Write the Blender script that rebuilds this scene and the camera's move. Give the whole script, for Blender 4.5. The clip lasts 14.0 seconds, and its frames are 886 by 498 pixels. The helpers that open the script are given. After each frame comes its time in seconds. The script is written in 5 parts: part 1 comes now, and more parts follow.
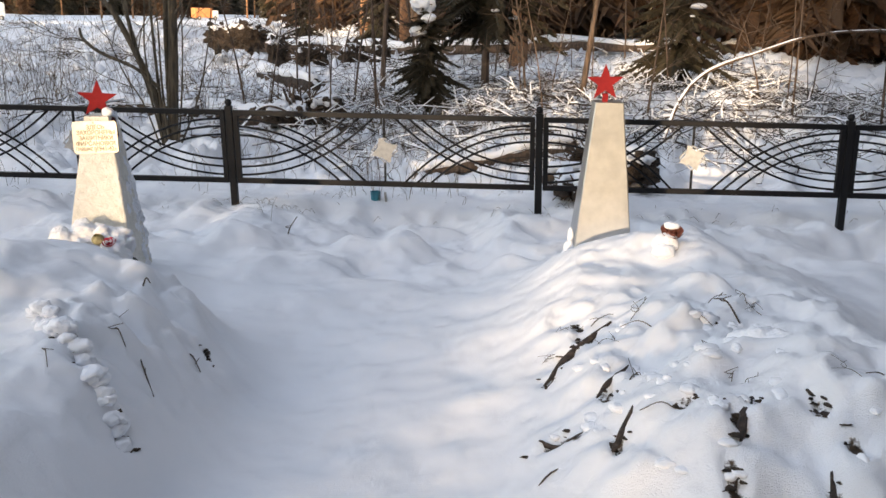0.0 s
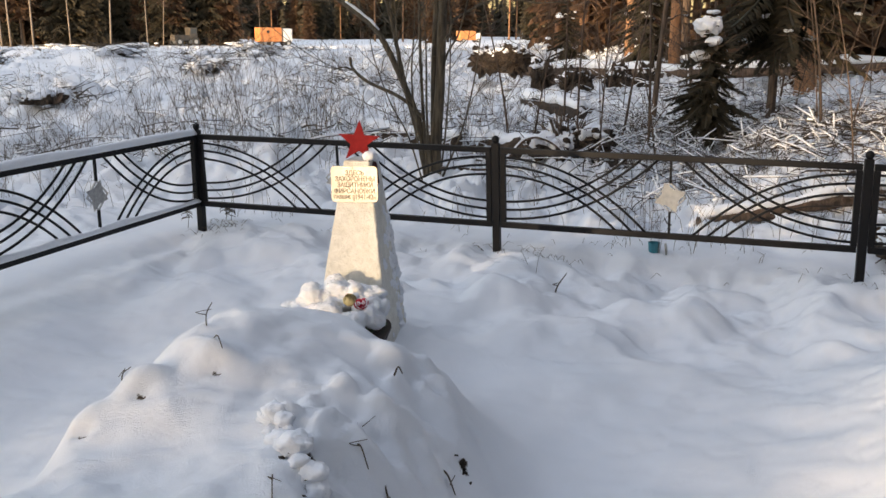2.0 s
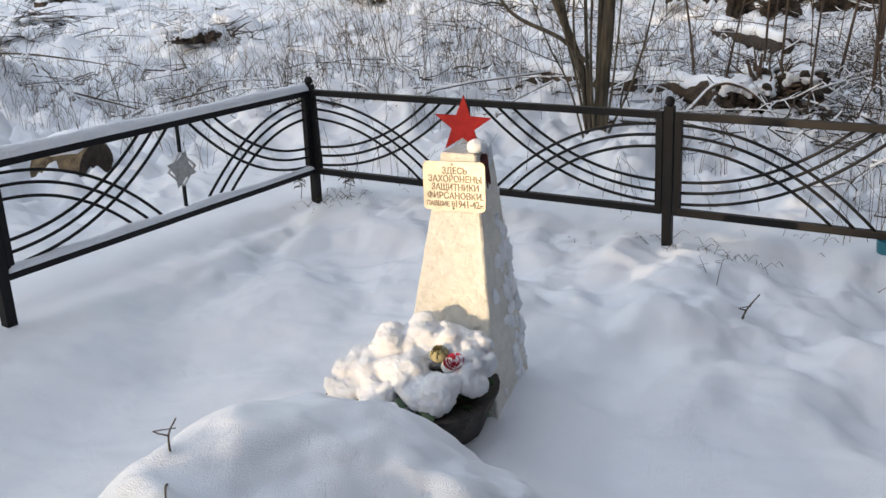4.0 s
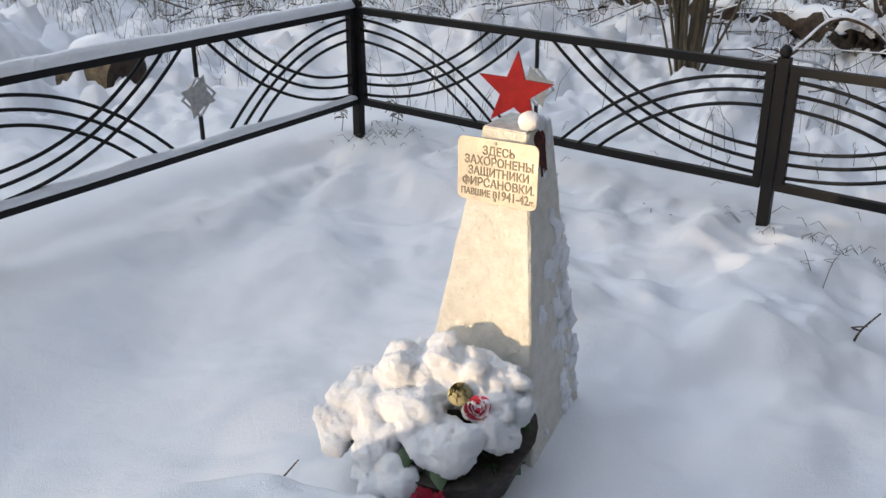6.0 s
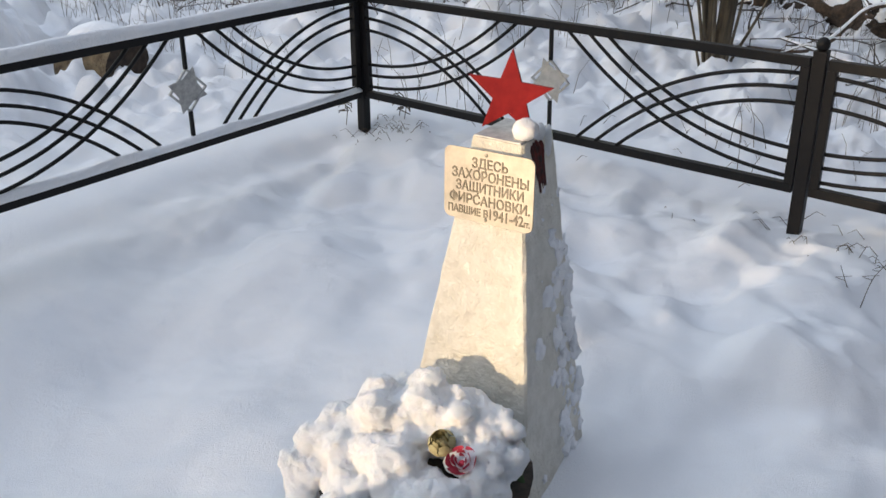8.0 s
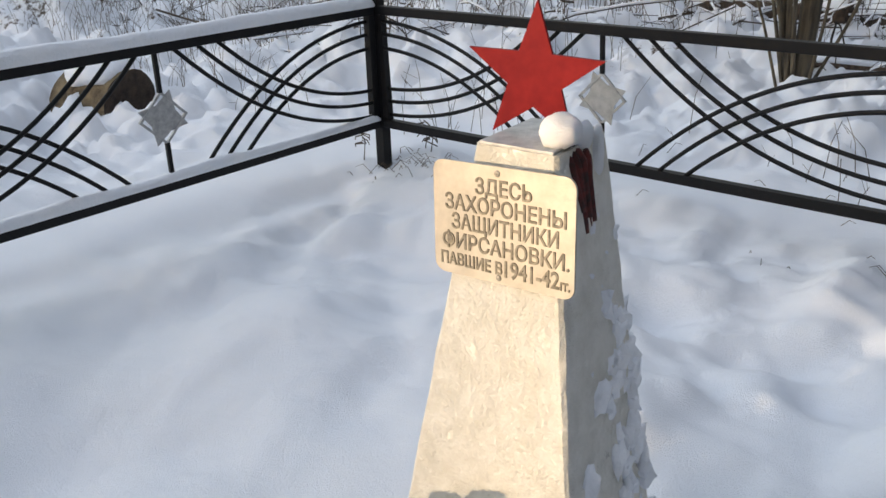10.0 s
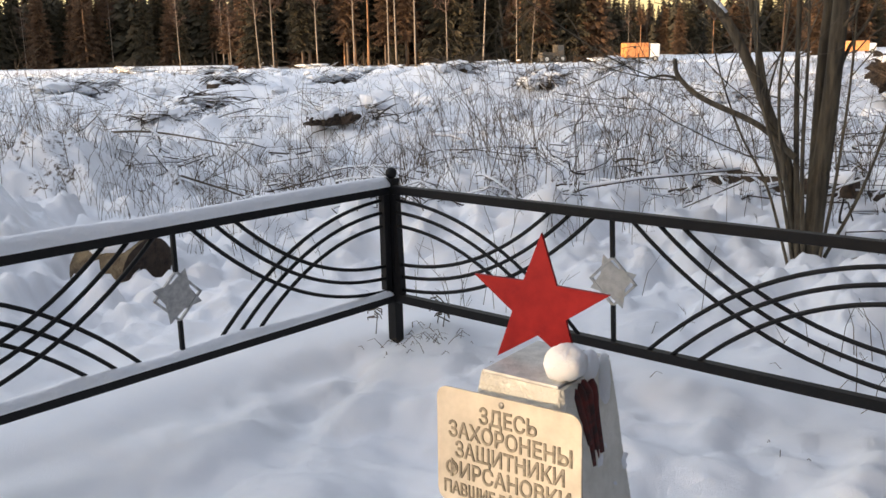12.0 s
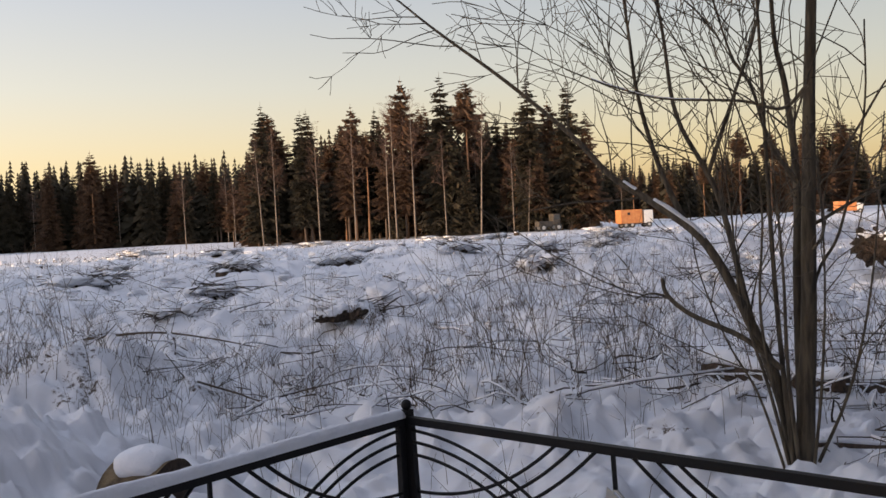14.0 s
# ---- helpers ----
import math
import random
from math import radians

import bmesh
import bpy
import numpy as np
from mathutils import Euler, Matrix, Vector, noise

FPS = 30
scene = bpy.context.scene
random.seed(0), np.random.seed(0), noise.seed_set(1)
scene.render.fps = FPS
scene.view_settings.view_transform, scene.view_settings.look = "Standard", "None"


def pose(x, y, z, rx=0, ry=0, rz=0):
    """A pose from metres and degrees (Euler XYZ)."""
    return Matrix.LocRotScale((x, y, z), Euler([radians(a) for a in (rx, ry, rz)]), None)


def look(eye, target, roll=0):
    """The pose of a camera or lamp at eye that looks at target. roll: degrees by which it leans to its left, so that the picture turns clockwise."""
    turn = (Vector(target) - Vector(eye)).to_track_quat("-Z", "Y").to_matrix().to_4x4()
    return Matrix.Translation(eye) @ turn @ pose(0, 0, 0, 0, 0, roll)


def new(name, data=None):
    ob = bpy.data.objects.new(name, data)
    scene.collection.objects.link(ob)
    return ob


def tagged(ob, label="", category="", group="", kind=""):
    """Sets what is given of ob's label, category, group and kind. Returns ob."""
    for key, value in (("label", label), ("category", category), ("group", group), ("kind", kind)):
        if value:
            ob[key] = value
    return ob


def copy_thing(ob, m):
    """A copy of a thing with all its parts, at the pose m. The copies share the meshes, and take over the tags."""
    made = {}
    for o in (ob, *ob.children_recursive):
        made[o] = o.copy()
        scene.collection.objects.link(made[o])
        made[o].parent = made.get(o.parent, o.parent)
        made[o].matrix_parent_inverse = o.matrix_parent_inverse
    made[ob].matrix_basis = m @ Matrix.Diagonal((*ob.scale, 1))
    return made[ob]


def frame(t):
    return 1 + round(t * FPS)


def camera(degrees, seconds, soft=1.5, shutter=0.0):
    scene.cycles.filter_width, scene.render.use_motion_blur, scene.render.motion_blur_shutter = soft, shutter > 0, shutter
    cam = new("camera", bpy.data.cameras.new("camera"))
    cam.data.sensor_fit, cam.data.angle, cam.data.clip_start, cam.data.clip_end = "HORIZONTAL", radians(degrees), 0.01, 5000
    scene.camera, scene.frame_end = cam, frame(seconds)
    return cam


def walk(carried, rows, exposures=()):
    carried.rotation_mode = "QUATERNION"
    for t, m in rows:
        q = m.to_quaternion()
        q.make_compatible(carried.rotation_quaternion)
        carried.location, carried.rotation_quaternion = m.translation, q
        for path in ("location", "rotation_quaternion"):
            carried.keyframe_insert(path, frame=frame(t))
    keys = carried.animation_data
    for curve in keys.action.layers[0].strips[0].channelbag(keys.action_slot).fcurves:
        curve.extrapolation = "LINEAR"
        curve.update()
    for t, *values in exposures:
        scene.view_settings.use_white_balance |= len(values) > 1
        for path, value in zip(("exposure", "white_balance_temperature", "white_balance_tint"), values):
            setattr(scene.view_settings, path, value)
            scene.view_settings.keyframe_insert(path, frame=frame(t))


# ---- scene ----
cam = camera(53.25, 14.0)
PATH = [
    (0, (4.295, -7.032, 1.615), (4.269, -5.101, 1.097), 1.3),
    (0.5, (4.176, -6.820, 1.588), (3.969, -4.965, 0.868), 2.9),
    (1, (4.000, -6.493, 1.632), (3.731, -4.647, 0.910), 3.4),
    (1.5, (3.984, -6.308, 1.731), (3.665, -4.453, 1.055), 2.5),
    (2, (4.001, -6.199, 1.655), (3.426, -4.346, 1.172), 0.3),
    (2.5, (3.952, -5.934, 1.697), (3.340, -4.119, 1.121), 0.1),
    (3, (3.744, -5.442, 1.615), (2.955, -3.725, 0.959), 1.3),
    (3.5, (3.752, -5.193, 1.699), (2.960, -3.467, 1.071), -0.8),
    (4, (3.742, -4.844, 1.696), (2.812, -3.192, 1.057), -1.5),
    (6.5, (3.398, -4.049, 1.715), (2.380, -2.559, 0.854), 0.5),
    (7, (3.402, -3.999, 1.719), (2.365, -2.523, 0.855), -0.4),
    (9.5, (3.074, -3.286, 1.464), (1.965, -1.863, 0.602), 2.2),
    (10, (2.982, -3.128, 1.369), (1.799, -1.712, 0.597), -1.7),
    (10.5, (2.952, -3.036, 1.314), (1.668, -1.668, 0.620), -4.2),
    (11, (2.961, -3.018, 1.321), (1.666, -1.639, 0.670), -3.3),
    (11.5, (2.960, -3.042, 1.373), (1.658, -1.629, 0.817), -1.8),
    (12, (2.969, -3.083, 1.470), (1.699, -1.603, 1.028), -1.2),
    (12.5, (2.988, -3.153, 1.561), (1.809, -1.561, 1.287), -0.1),
    (13, (2.985, -3.192, 1.712), (1.877, -1.535, 1.553), -0.2),
    (13.2, (3.011, -3.253, 1.756), (1.908, -1.589, 1.634), -0.1),
    (13.5, (3.085, -3.262, 1.819), (1.948, -1.619, 1.719), -1.8),
    (14, (3.167, -3.360, 1.852), (1.872, -1.838, 1.783), -2.9),
]
EXPOSURES = [(0, 1.64, 7150, 13), (1.5, 1.43, 7200, 13), (3.5, 1.69, 7250, 12), (6.5, 1.69, 7200, 12), (10.0, 1.69, 7200, 11), (11.0, 1.63, 7250, 12), (12.0, 1.66, 7350, 14), (12.5, 1.34, 7350, 16), (13.2, 0.88, 7050, 20), (14, 0.78, 6950, 21)]
walk(cam, [(t, look(eye, target, roll)) for t, eye, target, roll in PATH], EXPOSURES)

# ---- light ----
SUN_AZ, SUN_EL = 20.0, 6.0          # degrees west of due south (-y), and above the horizon
sun_dir = Vector((-math.sin(radians(SUN_AZ)) * math.cos(radians(SUN_EL)), -math.cos(radians(SUN_AZ)) * math.cos(radians(SUN_EL)), math.sin(radians(SUN_EL))))
world = bpy.data.worlds.new("sky")
scene.world = world
world.use_nodes = True
wn = world.node_tree
sky = wn.nodes.new("ShaderNodeTexSky")
sky.sky_type = "NISHITA"
sky.sun_disc = False
sky.sun_elevation = radians(SUN_EL)
sky.sun_rotation = math.atan2(sun_dir.x, sun_dir.y)
sky.dust_density, sky.air_density, sky.ozone_density = 1.6, 1.0, 1.0
# a clear winter evening: peach along the horizon, pale above, deep blue at the zenith
tc, sep, ramp, mix = (wn.nodes.new("ShaderNode" + k) for k in ("TexCoord", "SeparateXYZ", "ValToRGB", "Mix"))
wn.links.new(tc.outputs["Generated"], sep.inputs[0])
wn.links.new(sep.outputs[2], ramp.inputs[0])
STOPS = ((0.0, (0.92, 0.67, 0.34)), (0.07, (0.92, 0.77, 0.46)), (0.15, (0.76, 0.76, 0.65)), (0.28, (0.54, 0.62, 0.71)), (0.55, (0.45, 0.51, 0.62)), (1.0, (0.37, 0.43, 0.56)))
while len(ramp.color_ramp.elements) < len(STOPS):
    ramp.color_ramp.elements.new(0.5)
for e, (at, c) in zip(ramp.color_ramp.elements, STOPS):
    e.position, e.color = at, (*c, 1)
gain = wn.nodes.new("ShaderNodeVectorMath")
gain.operation = "SCALE"
gain.inputs[3].default_value = 0.17
wn.links.new(sky.outputs[0], gain.inputs[0])
mix.data_type = "RGBA"
mix.inputs[0].default_value = 0.48
wn.links.new(gain.outputs[0], mix.inputs[6])
wn.links.new(ramp.outputs[0], mix.inputs[7])
# the sky is brighter round the sun than opposite it
toward, share, glow = (wn.nodes.new("ShaderNode" + k) for k in ("VectorMath", "MapRange", "VectorMath"))
toward.operation, glow.operation = "DOT_PRODUCT", "SCALE"
toward.inputs[1].default_value = sun_dir
wn.links.new(tc.outputs["Generated"], toward.inputs[0])
wn.links.new(toward.outputs["Value"], share.inputs[0])
share.inputs[1].default_value, share.inputs[2].default_value = -1.0, 1.0
share.inputs[3].default_value, share.inputs[4].default_value = 0.50, 1.30
wn.links.new(mix.outputs[2], glow.inputs[0])
wn.links.new(share.outputs[0], glow.inputs[3])
wn.links.new(glow.outputs[0], wn.nodes["Background"].inputs[0])
wn.nodes["Background"].inputs[1].default_value = 1.0
sun_data = bpy.data.lights.new("sun", "SUN")
sun_data.energy, sun_data.angle, sun_data.color = 2.8, radians(1.5), (1.0, 0.79, 0.55)
sun = new("sun", sun_data)
sun.matrix_world = look(sun_dir * 50, (0, 0, 0))


# ---- materials ----
def material(name, build):
    m = bpy.data.materials.new(name)
    m.use_nodes = True
    n, l = m.node_tree.nodes, m.node_tree.links
    build(n, l, n["Principled BSDF"])
    return m


def mixed(n, l, fac, a, b):
    x = n.new("ShaderNodeMix")
    x.data_type = "RGBA"
    l.new(fac, x.inputs[0])
    for i, c in ((6, a), (7, b)):
        if isinstance(c, tuple):
            x.inputs[i].default_value = (*c, 1)
        else:
            l.new(c, x.inputs[i])
    return x.outputs[2]


def noisy(n, l, scale, detail=4, rough=0.55, lo=0.35, hi=0.65, coords="Object"):
    tc, t, r = n.new("ShaderNodeTexCoord"), n.new("ShaderNodeTexNoise"), n.new("ShaderNodeMapRange")
    t.inputs["Scale"].default_value, t.inputs["Detail"].default_value, t.inputs["Roughness"].default_value = scale, detail, rough
    r.inputs[1].default_value, r.inputs[2].default_value = lo, hi
    l.new(tc.outputs[coords], t.inputs["Vector"])
    l.new(t.outputs[0], r.inputs[0])
    return r.outputs[0]


def bumped(n, l, b, height, strength, distance):
    k = n.new("ShaderNodeBump")
    k.inputs["Strength"].default_value, k.inputs["Distance"].default_value = strength, distance
    l.new(height, k.inputs["Height"])
    l.new(k.outputs[0], b.inputs["Normal"])


def plain(name, a, b2, scale, rough=0.7, metal=0.0, bump=0.3, depth=0.002, detail=5, lo=0.35, hi=0.65):
    def f(n, l, b):
        v = noisy(n, l, scale, detail, 0.6, lo, hi)
        l.new(mixed(n, l, v, a, b2), b.inputs["Base Color"])
        b.inputs["Roughness"].default_value, b.inputs["Metallic"].default_value = rough, metal
        bumped(n, l, b, noisy(n, l, scale * 5, 6), bump, depth)
    return material(name, f)


def by_island(name, a, b2, rough=0.85):
    def f(n, l, b):
        g = n.new("ShaderNodeNewGeometry")
        c = mixed(n, l, g.outputs["Random Per Island"], a, b2)
        v = noisy(n, l, 9)
        l.new(mixed(n, l, v, c, tuple(0.7 * (p + q) / 2 for p, q in zip(a, b2))), b.inputs["Base Color"])
        b.inputs["Roughness"].default_value = rough
    return material(name, f)


def snow_build(n, l, b):
    v = noisy(n, l, 1.3, 5)
    snow = mixed(n, l, v, (0.80, 0.83, 0.88), (0.86, 0.87, 0.90))
    at = n.new("ShaderNodeAttribute")
    at.attribute_name = "soil"
    dirt = mixed(n, l, noisy(n, l, 30, 6), (0.018, 0.013, 0.009), (0.10, 0.07, 0.045))
    rag = n.new("ShaderNodeMath")
    l.new(at.outputs["Fac"], rag.inputs[0])
    l.new(noisy(n, l, 15, 8, 0.72, 0.0, 1.0), rag.inputs[1])
    cut = n.new("ShaderNodeMapRange")
    cut.inputs[1].default_value, cut.inputs[2].default_value = 0.98, 1.08
    l.new(rag.outputs[0], cut.inputs[0])
    l.new(mixed(n, l, cut.outputs[0], snow, dirt), b.inputs["Base Color"])
    b.inputs["Roughness"].default_value = 0.75
    b.inputs["Specular IOR Level"].default_value = 0.25
    add = n.new("ShaderNodeMath")
    l.new(noisy(n, l, 45, 6, 0.7, 0.2, 0.8), add.inputs[0])
    l.new(noisy(n, l, 300, 2, 0.5, 0.2, 0.8), add.inputs[1])
    bumped(n, l, b, add.outputs[0], 0.6, 0.007)


SNOW = material("snow", snow_build)


def fluff_build(n, l, b):
    v = noisy(n, l, 8, 5)
    l.new(mixed(n, l, v, (0.80, 0.83, 0.88), (0.87, 0.88, 0.91)), b.inputs["Base Color"])
    b.inputs["Roughness"].default_value = 0.8
    b.inputs["Specular IOR Level"].default_value = 0.2
    b.inputs["Subsurface Weight"].default_value = 0.5
    b.inputs["Subsurface Radius"].default_value = (0.8, 0.9, 1.0)
    b.inputs["Subsurface Scale"].default_value = 0.012
    bumped(n, l, b, noisy(n, l, 260, 5, 0.75, 0.2, 0.8), 0.9, 0.006)


FLUFF = material("fresh_snow", fluff_build)
SNOW_LUMP = plain("snow_lump", (0.80, 0.83, 0.88), (0.87, 0.88, 0.91), 8, 0.75, bump=0.5, depth=0.006)


def paint_build(n, l, b):
    v = noisy(n, l, 60, 5, 0.6, 0.30, 0.42)
    l.new(mixed(n, l, v, (0.013, 0.0125, 0.013), (0.008, 0.008, 0.009)), b.inputs["Base Color"])
    b.inputs["Roughness"].default_value = 0.55
    b.inputs["Specular IOR Level"].default_value = 0.22
    bumped(n, l, b, noisy(n, l, 180, 4), 0.25, 0.001)


BLACK = material("black_paint", paint_build)


def plaster_build(n, l, b):
    v = noisy(n, l, 22, 6, 0.65, 0.30, 0.60)
    c = mixed(n, l, v, (0.66, 0.64, 0.57), (0.80, 0.78, 0.72))
    w = noisy(n, l, 17, 8, 0.75, 0.66, 0.72)
    l.new(mixed(n, l, w, c, (0.46, 0.44, 0.40)), b.inputs["Base Color"])
    b.inputs["Roughness"].default_value = 0.38
    bumped(n, l, b, noisy(n, l, 30, 7, 0.7), 0.8, 0.009)


WHITE = material("whitewashed_concrete", plaster_build)


def steel_build(n, l, b):
    v = noisy(n, l, 14, 5)
    l.new(mixed(n, l, v, (0.47, 0.48, 0.48), (0.55, 0.555, 0.55)), b.inputs["Base Color"])
    b.inputs["Metallic"].default_value, b.inputs["Roughness"].default_value = 0.88, 0.30
    bumped(n, l, b, noisy(n, l, 9, 2), 0.10, 0.003)


STEEL = material("silver_paint", steel_build)
RED = plain("red_enamel", (0.15, 0.005, 0.008), (0.20, 0.009, 0.011), 30, 0.55, bump=0.12, depth=0.001)
RED.node_tree.nodes["Principled BSDF"].inputs["Specular IOR Level"].default_value = 0.12
BRASS = plain("plaque_metal", (0.40, 0.36, 0.30), (0.52, 0.475, 0.40), 18, 0.42, 0.25, bump=0.2, depth=0.001)
INK = plain("plaque_letters", (0.13, 0.115, 0.09), (0.26, 0.23, 0.18), 120, 0.6)
SCREW = plain("screw", (0.25, 0.23, 0.2), (0.4, 0.37, 0.32), 200, 0.35, 0.8)
SILVER = plain("aluminium_paint", (0.33, 0.33, 0.33), (0.50, 0.50, 0.49), 40, 0.5, 0.3)
CREAM = plain("white_paint", (0.34, 0.34, 0.33), (0.46, 0.46, 0.44), 30, 0.5)
RUST = plain("rusty_paint", (0.10, 0.05, 0.03), (0.05, 0.03, 0.02), 60, 0.8)


def bark_build(a, c):
    def f(n, l, b):
        tc, mp, t = n.new("ShaderNodeTexCoord"), n.new("ShaderNodeMapping"), n.new("ShaderNodeTexNoise")
        mp.inputs["Scale"].default_value = (30, 30, 4)
        t.inputs["Scale"].default_value, t.inputs["Detail"].default_value = 1, 6
        l.new(tc.outputs["Object"], mp.inputs[0])
        l.new(mp.outputs[0], t.inputs[0])
        r = n.new("ShaderNodeMapRange")
        r.inputs[1].default_value, r.inputs[2].default_value = 0.35, 0.65
        l.new(t.outputs[0], r.inputs[0])
        l.new(mixed(n, l, r.outputs[0], a, c), b.inputs["Base Color"])
        b.inputs["Roughness"].default_value = 0.85
        bumped(n, l, b, r.outputs[0], 0.7, 0.01)
    return f


BARK = material("willow_bark", bark_build((0.045, 0.036, 0.026), (0.13, 0.105, 0.070)))
BARK_DARK = material("spruce_bark", bark_build((0.05, 0.035, 0.025), (0.15, 0.10, 0.07)))
BARK_PINE = material("pine_bark", bark_build((0.17, 0.085, 0.045), (0.34, 0.18, 0.09)))
BARK_BIRCH = material("birch_bark", bark_build((0.10, 0.075, 0.06), (0.30, 0.25, 0.20)))
NEEDLES = by_island("spruce_needles", (0.024, 0.026, 0.015), (0.075, 0.054, 0.030))
NEEDLES_DRY = by_island("brownish_needles", (0.060, 0.040, 0.024), (0.16, 0.080, 0.040))
STEMS = by_island("dry_stems", (0.04, 0.029, 0.02), (0.19, 0.135, 0.08))
STICKS = by_island("brushwood", (0.022, 0.017, 0.014), (0.10, 0.075, 0.055))
TWIG = plain("twig_bark", (0.045, 0.035, 0.026), (0.13, 0.10, 0.07), 40, 0.85)
TWIG_FAR = plain("birch_twigs", (0.075, 0.042, 0.032), (0.15, 0.085, 0.060), 3, 0.85)
WOOD_DARK = plain("weathered_wood", (0.030, 0.020, 0.013), (0.105, 0.066, 0.040), 16, 0.85, bump=0.7, depth=0.01)
BARK_WET = plain("wet_bark", (0.014, 0.010, 0.008), (0.075, 0.050, 0.036), 45, 0.8, bump=0.8, depth=0.004)
SOIL = plain("soil", (0.02, 0.014, 0.01), (0.11, 0.075, 0.05), 25, 0.95, bump=0.9, depth=0.02)


# ---- mesh helpers ----
def mesh_ob(name, verts, faces, mat, parent=None, label="", smooth=False):
    me = bpy.data.meshes.new(name)
    me.from_pydata([tuple(v) for v in verts], [], faces)
    me.materials.append(mat)
    if smooth:
        me.polygons.foreach_set("use_smooth", [True] * len(me.polygons))
    ob = new(name, me)
    if parent:
        ob.parent = parent
    if label:
        tagged(ob, label)
    return ob


def part(name, bm, mat, parent=None, label="", smooth=False):
    me = bpy.data.meshes.new(name)
    bm.to_mesh(me)
    bm.free()
    me.materials.append(mat)
    if smooth:
        me.polygons.foreach_set("use_smooth", [True] * len(me.polygons))
    ob = new(name, me)
    if parent:
        ob.parent = parent
    if label:
        tagged(ob, label)
    return ob


def base(name, at, turn=0.0):
    ob = new(name)
    ob.matrix_basis = pose(*at, 0, 0, turn)
    ob.empty_display_size = 0.1
    return ob


def box(bm, c, s, bevel=0.0, m=Matrix()):
    r = bmesh.ops.create_cube(bm, size=1, matrix=m @ Matrix.Translation(c) @ Matrix.Diagonal((*s, 1)))
    if bevel:
        es = {e for v in r["verts"] for e in v.link_edges}
        bmesh.ops.bevel(bm, geom=list(es), offset=bevel, segments=2, affect="EDGES", profile=0.6)
    return bm


class Tubes:
    """Collects tapered tubes in plain lists of points and faces."""

    def __init__(self):
        self.v, self.f = [], []

    def tube(self, pts, r0, r1, sides=6, cap=True):
        pts = [Vector(p) for p in pts]
        n, s = len(pts), len(self.v)
        ref = Vector((0.31, 0.17, 0.93))
        for i, p in enumerate(pts):
            d = (pts[min(i + 1, n - 1)] - pts[max(i - 1, 0)]).normalized()
            a = d.cross(ref if abs(d.dot(ref)) < 0.95 else Vector((1, 0, 0))).normalized()
            b = d.cross(a)
            r = r0 + (r1 - r0) * i / (n - 1)
            for k in range(sides):
                w = 2 * math.pi * k / sides
                self.v.append(p + a * (r * math.cos(w)) + b * (r * math.sin(w)))
        for i in range(n - 1):
            for k in range(sides):
                q = (k + 1) % sides
                self.f.append((s + i * sides + k, s + i * sides + q, s + (i + 1) * sides + q, s + (i + 1) * sides + k))
        if cap:
            self.f.append(tuple(s + (n - 1) * sides + k for k in range(sides)))
            self.f.append(tuple(s + k for k in reversed(range(sides))))

    def make(self, name, mat, parent=None, label="", smooth=True):
        return mesh_ob(name, self.v, self.f, mat, parent, label, smooth)


def curve(pts, n):
    """n + 1 points of a smooth line through pts."""
    p = [Vector(q) for q in pts]
    p = [p[0] * 2 - p[1]] + p + [p[-1] * 2 - p[-2]]
    out, m = [], len(pts) - 1
    for i in range(n + 1):
        u = i * m / n
        k = min(int(u), m - 1)
        f = u - k
        a, b, c, d = p[k:k + 4]
        out.append(0.5 * (2 * b + (c - a) * f + (2 * a - 5 * b + 4 * c - d) * f * f + (3 * b - a - 3 * c + d) * f ** 3))
    return out


# ---- ground ----
RNG = np.random.RandomState(5)
LATTICE = RNG.rand(256, 256)


def vnoise(x, y):
    ix, iy = np.floor(x).astype(int), np.floor(y).astype(int)
    fx, fy = x - ix, y - iy
    fx, fy = fx * fx * fx * (fx * (fx * 6 - 15) + 10), fy * fy * fy * (fy * (fy * 6 - 15) + 10)
    a, b = LATTICE[ix % 256, iy % 256], LATTICE[(ix + 1) % 256, iy % 256]
    c, d = LATTICE[ix % 256, (iy + 1) % 256], LATTICE[(ix + 1) % 256, (iy + 1) % 256]
    return (a * (1 - fx) + b * fx) * (1 - fy) + (c * (1 - fx) + d * fx) * fy - 0.5


def fbm(x, y, octaves=4, gain=0.5):
    out, amp = 0, 1.0
    for k in range(octaves):
        out = out + amp * vnoise(x * 2 ** k + 17.3 * k + 40, y * 2 ** k + 9.1 * k + 40)
        amp *= gain
    return out


def ss(a, b, x):
    t = np.clip((x - a) / (b - a), 0, 1)
    return t * t * (3 - 2 * t)


def mound(x, y, x0, y0, x1, y1, w, h, power):
    """A long grave mound between two points."""
    dx, dy = x1 - x0, y1 - y0
    t = np.clip(((x - x0) * dx + (y - y0) * dy) / (dx * dx + dy * dy), 0, 1)
    r = np.hypot(x - x0 - t * dx, y - y0 - t * dy) / w
    return h * np.exp(-r ** power)


def hump(x, y, cx, cy, rx, ry, h):
    return h * np.exp(-(((x - cx) / rx) ** 2 + ((y - cy) / ry) ** 2))


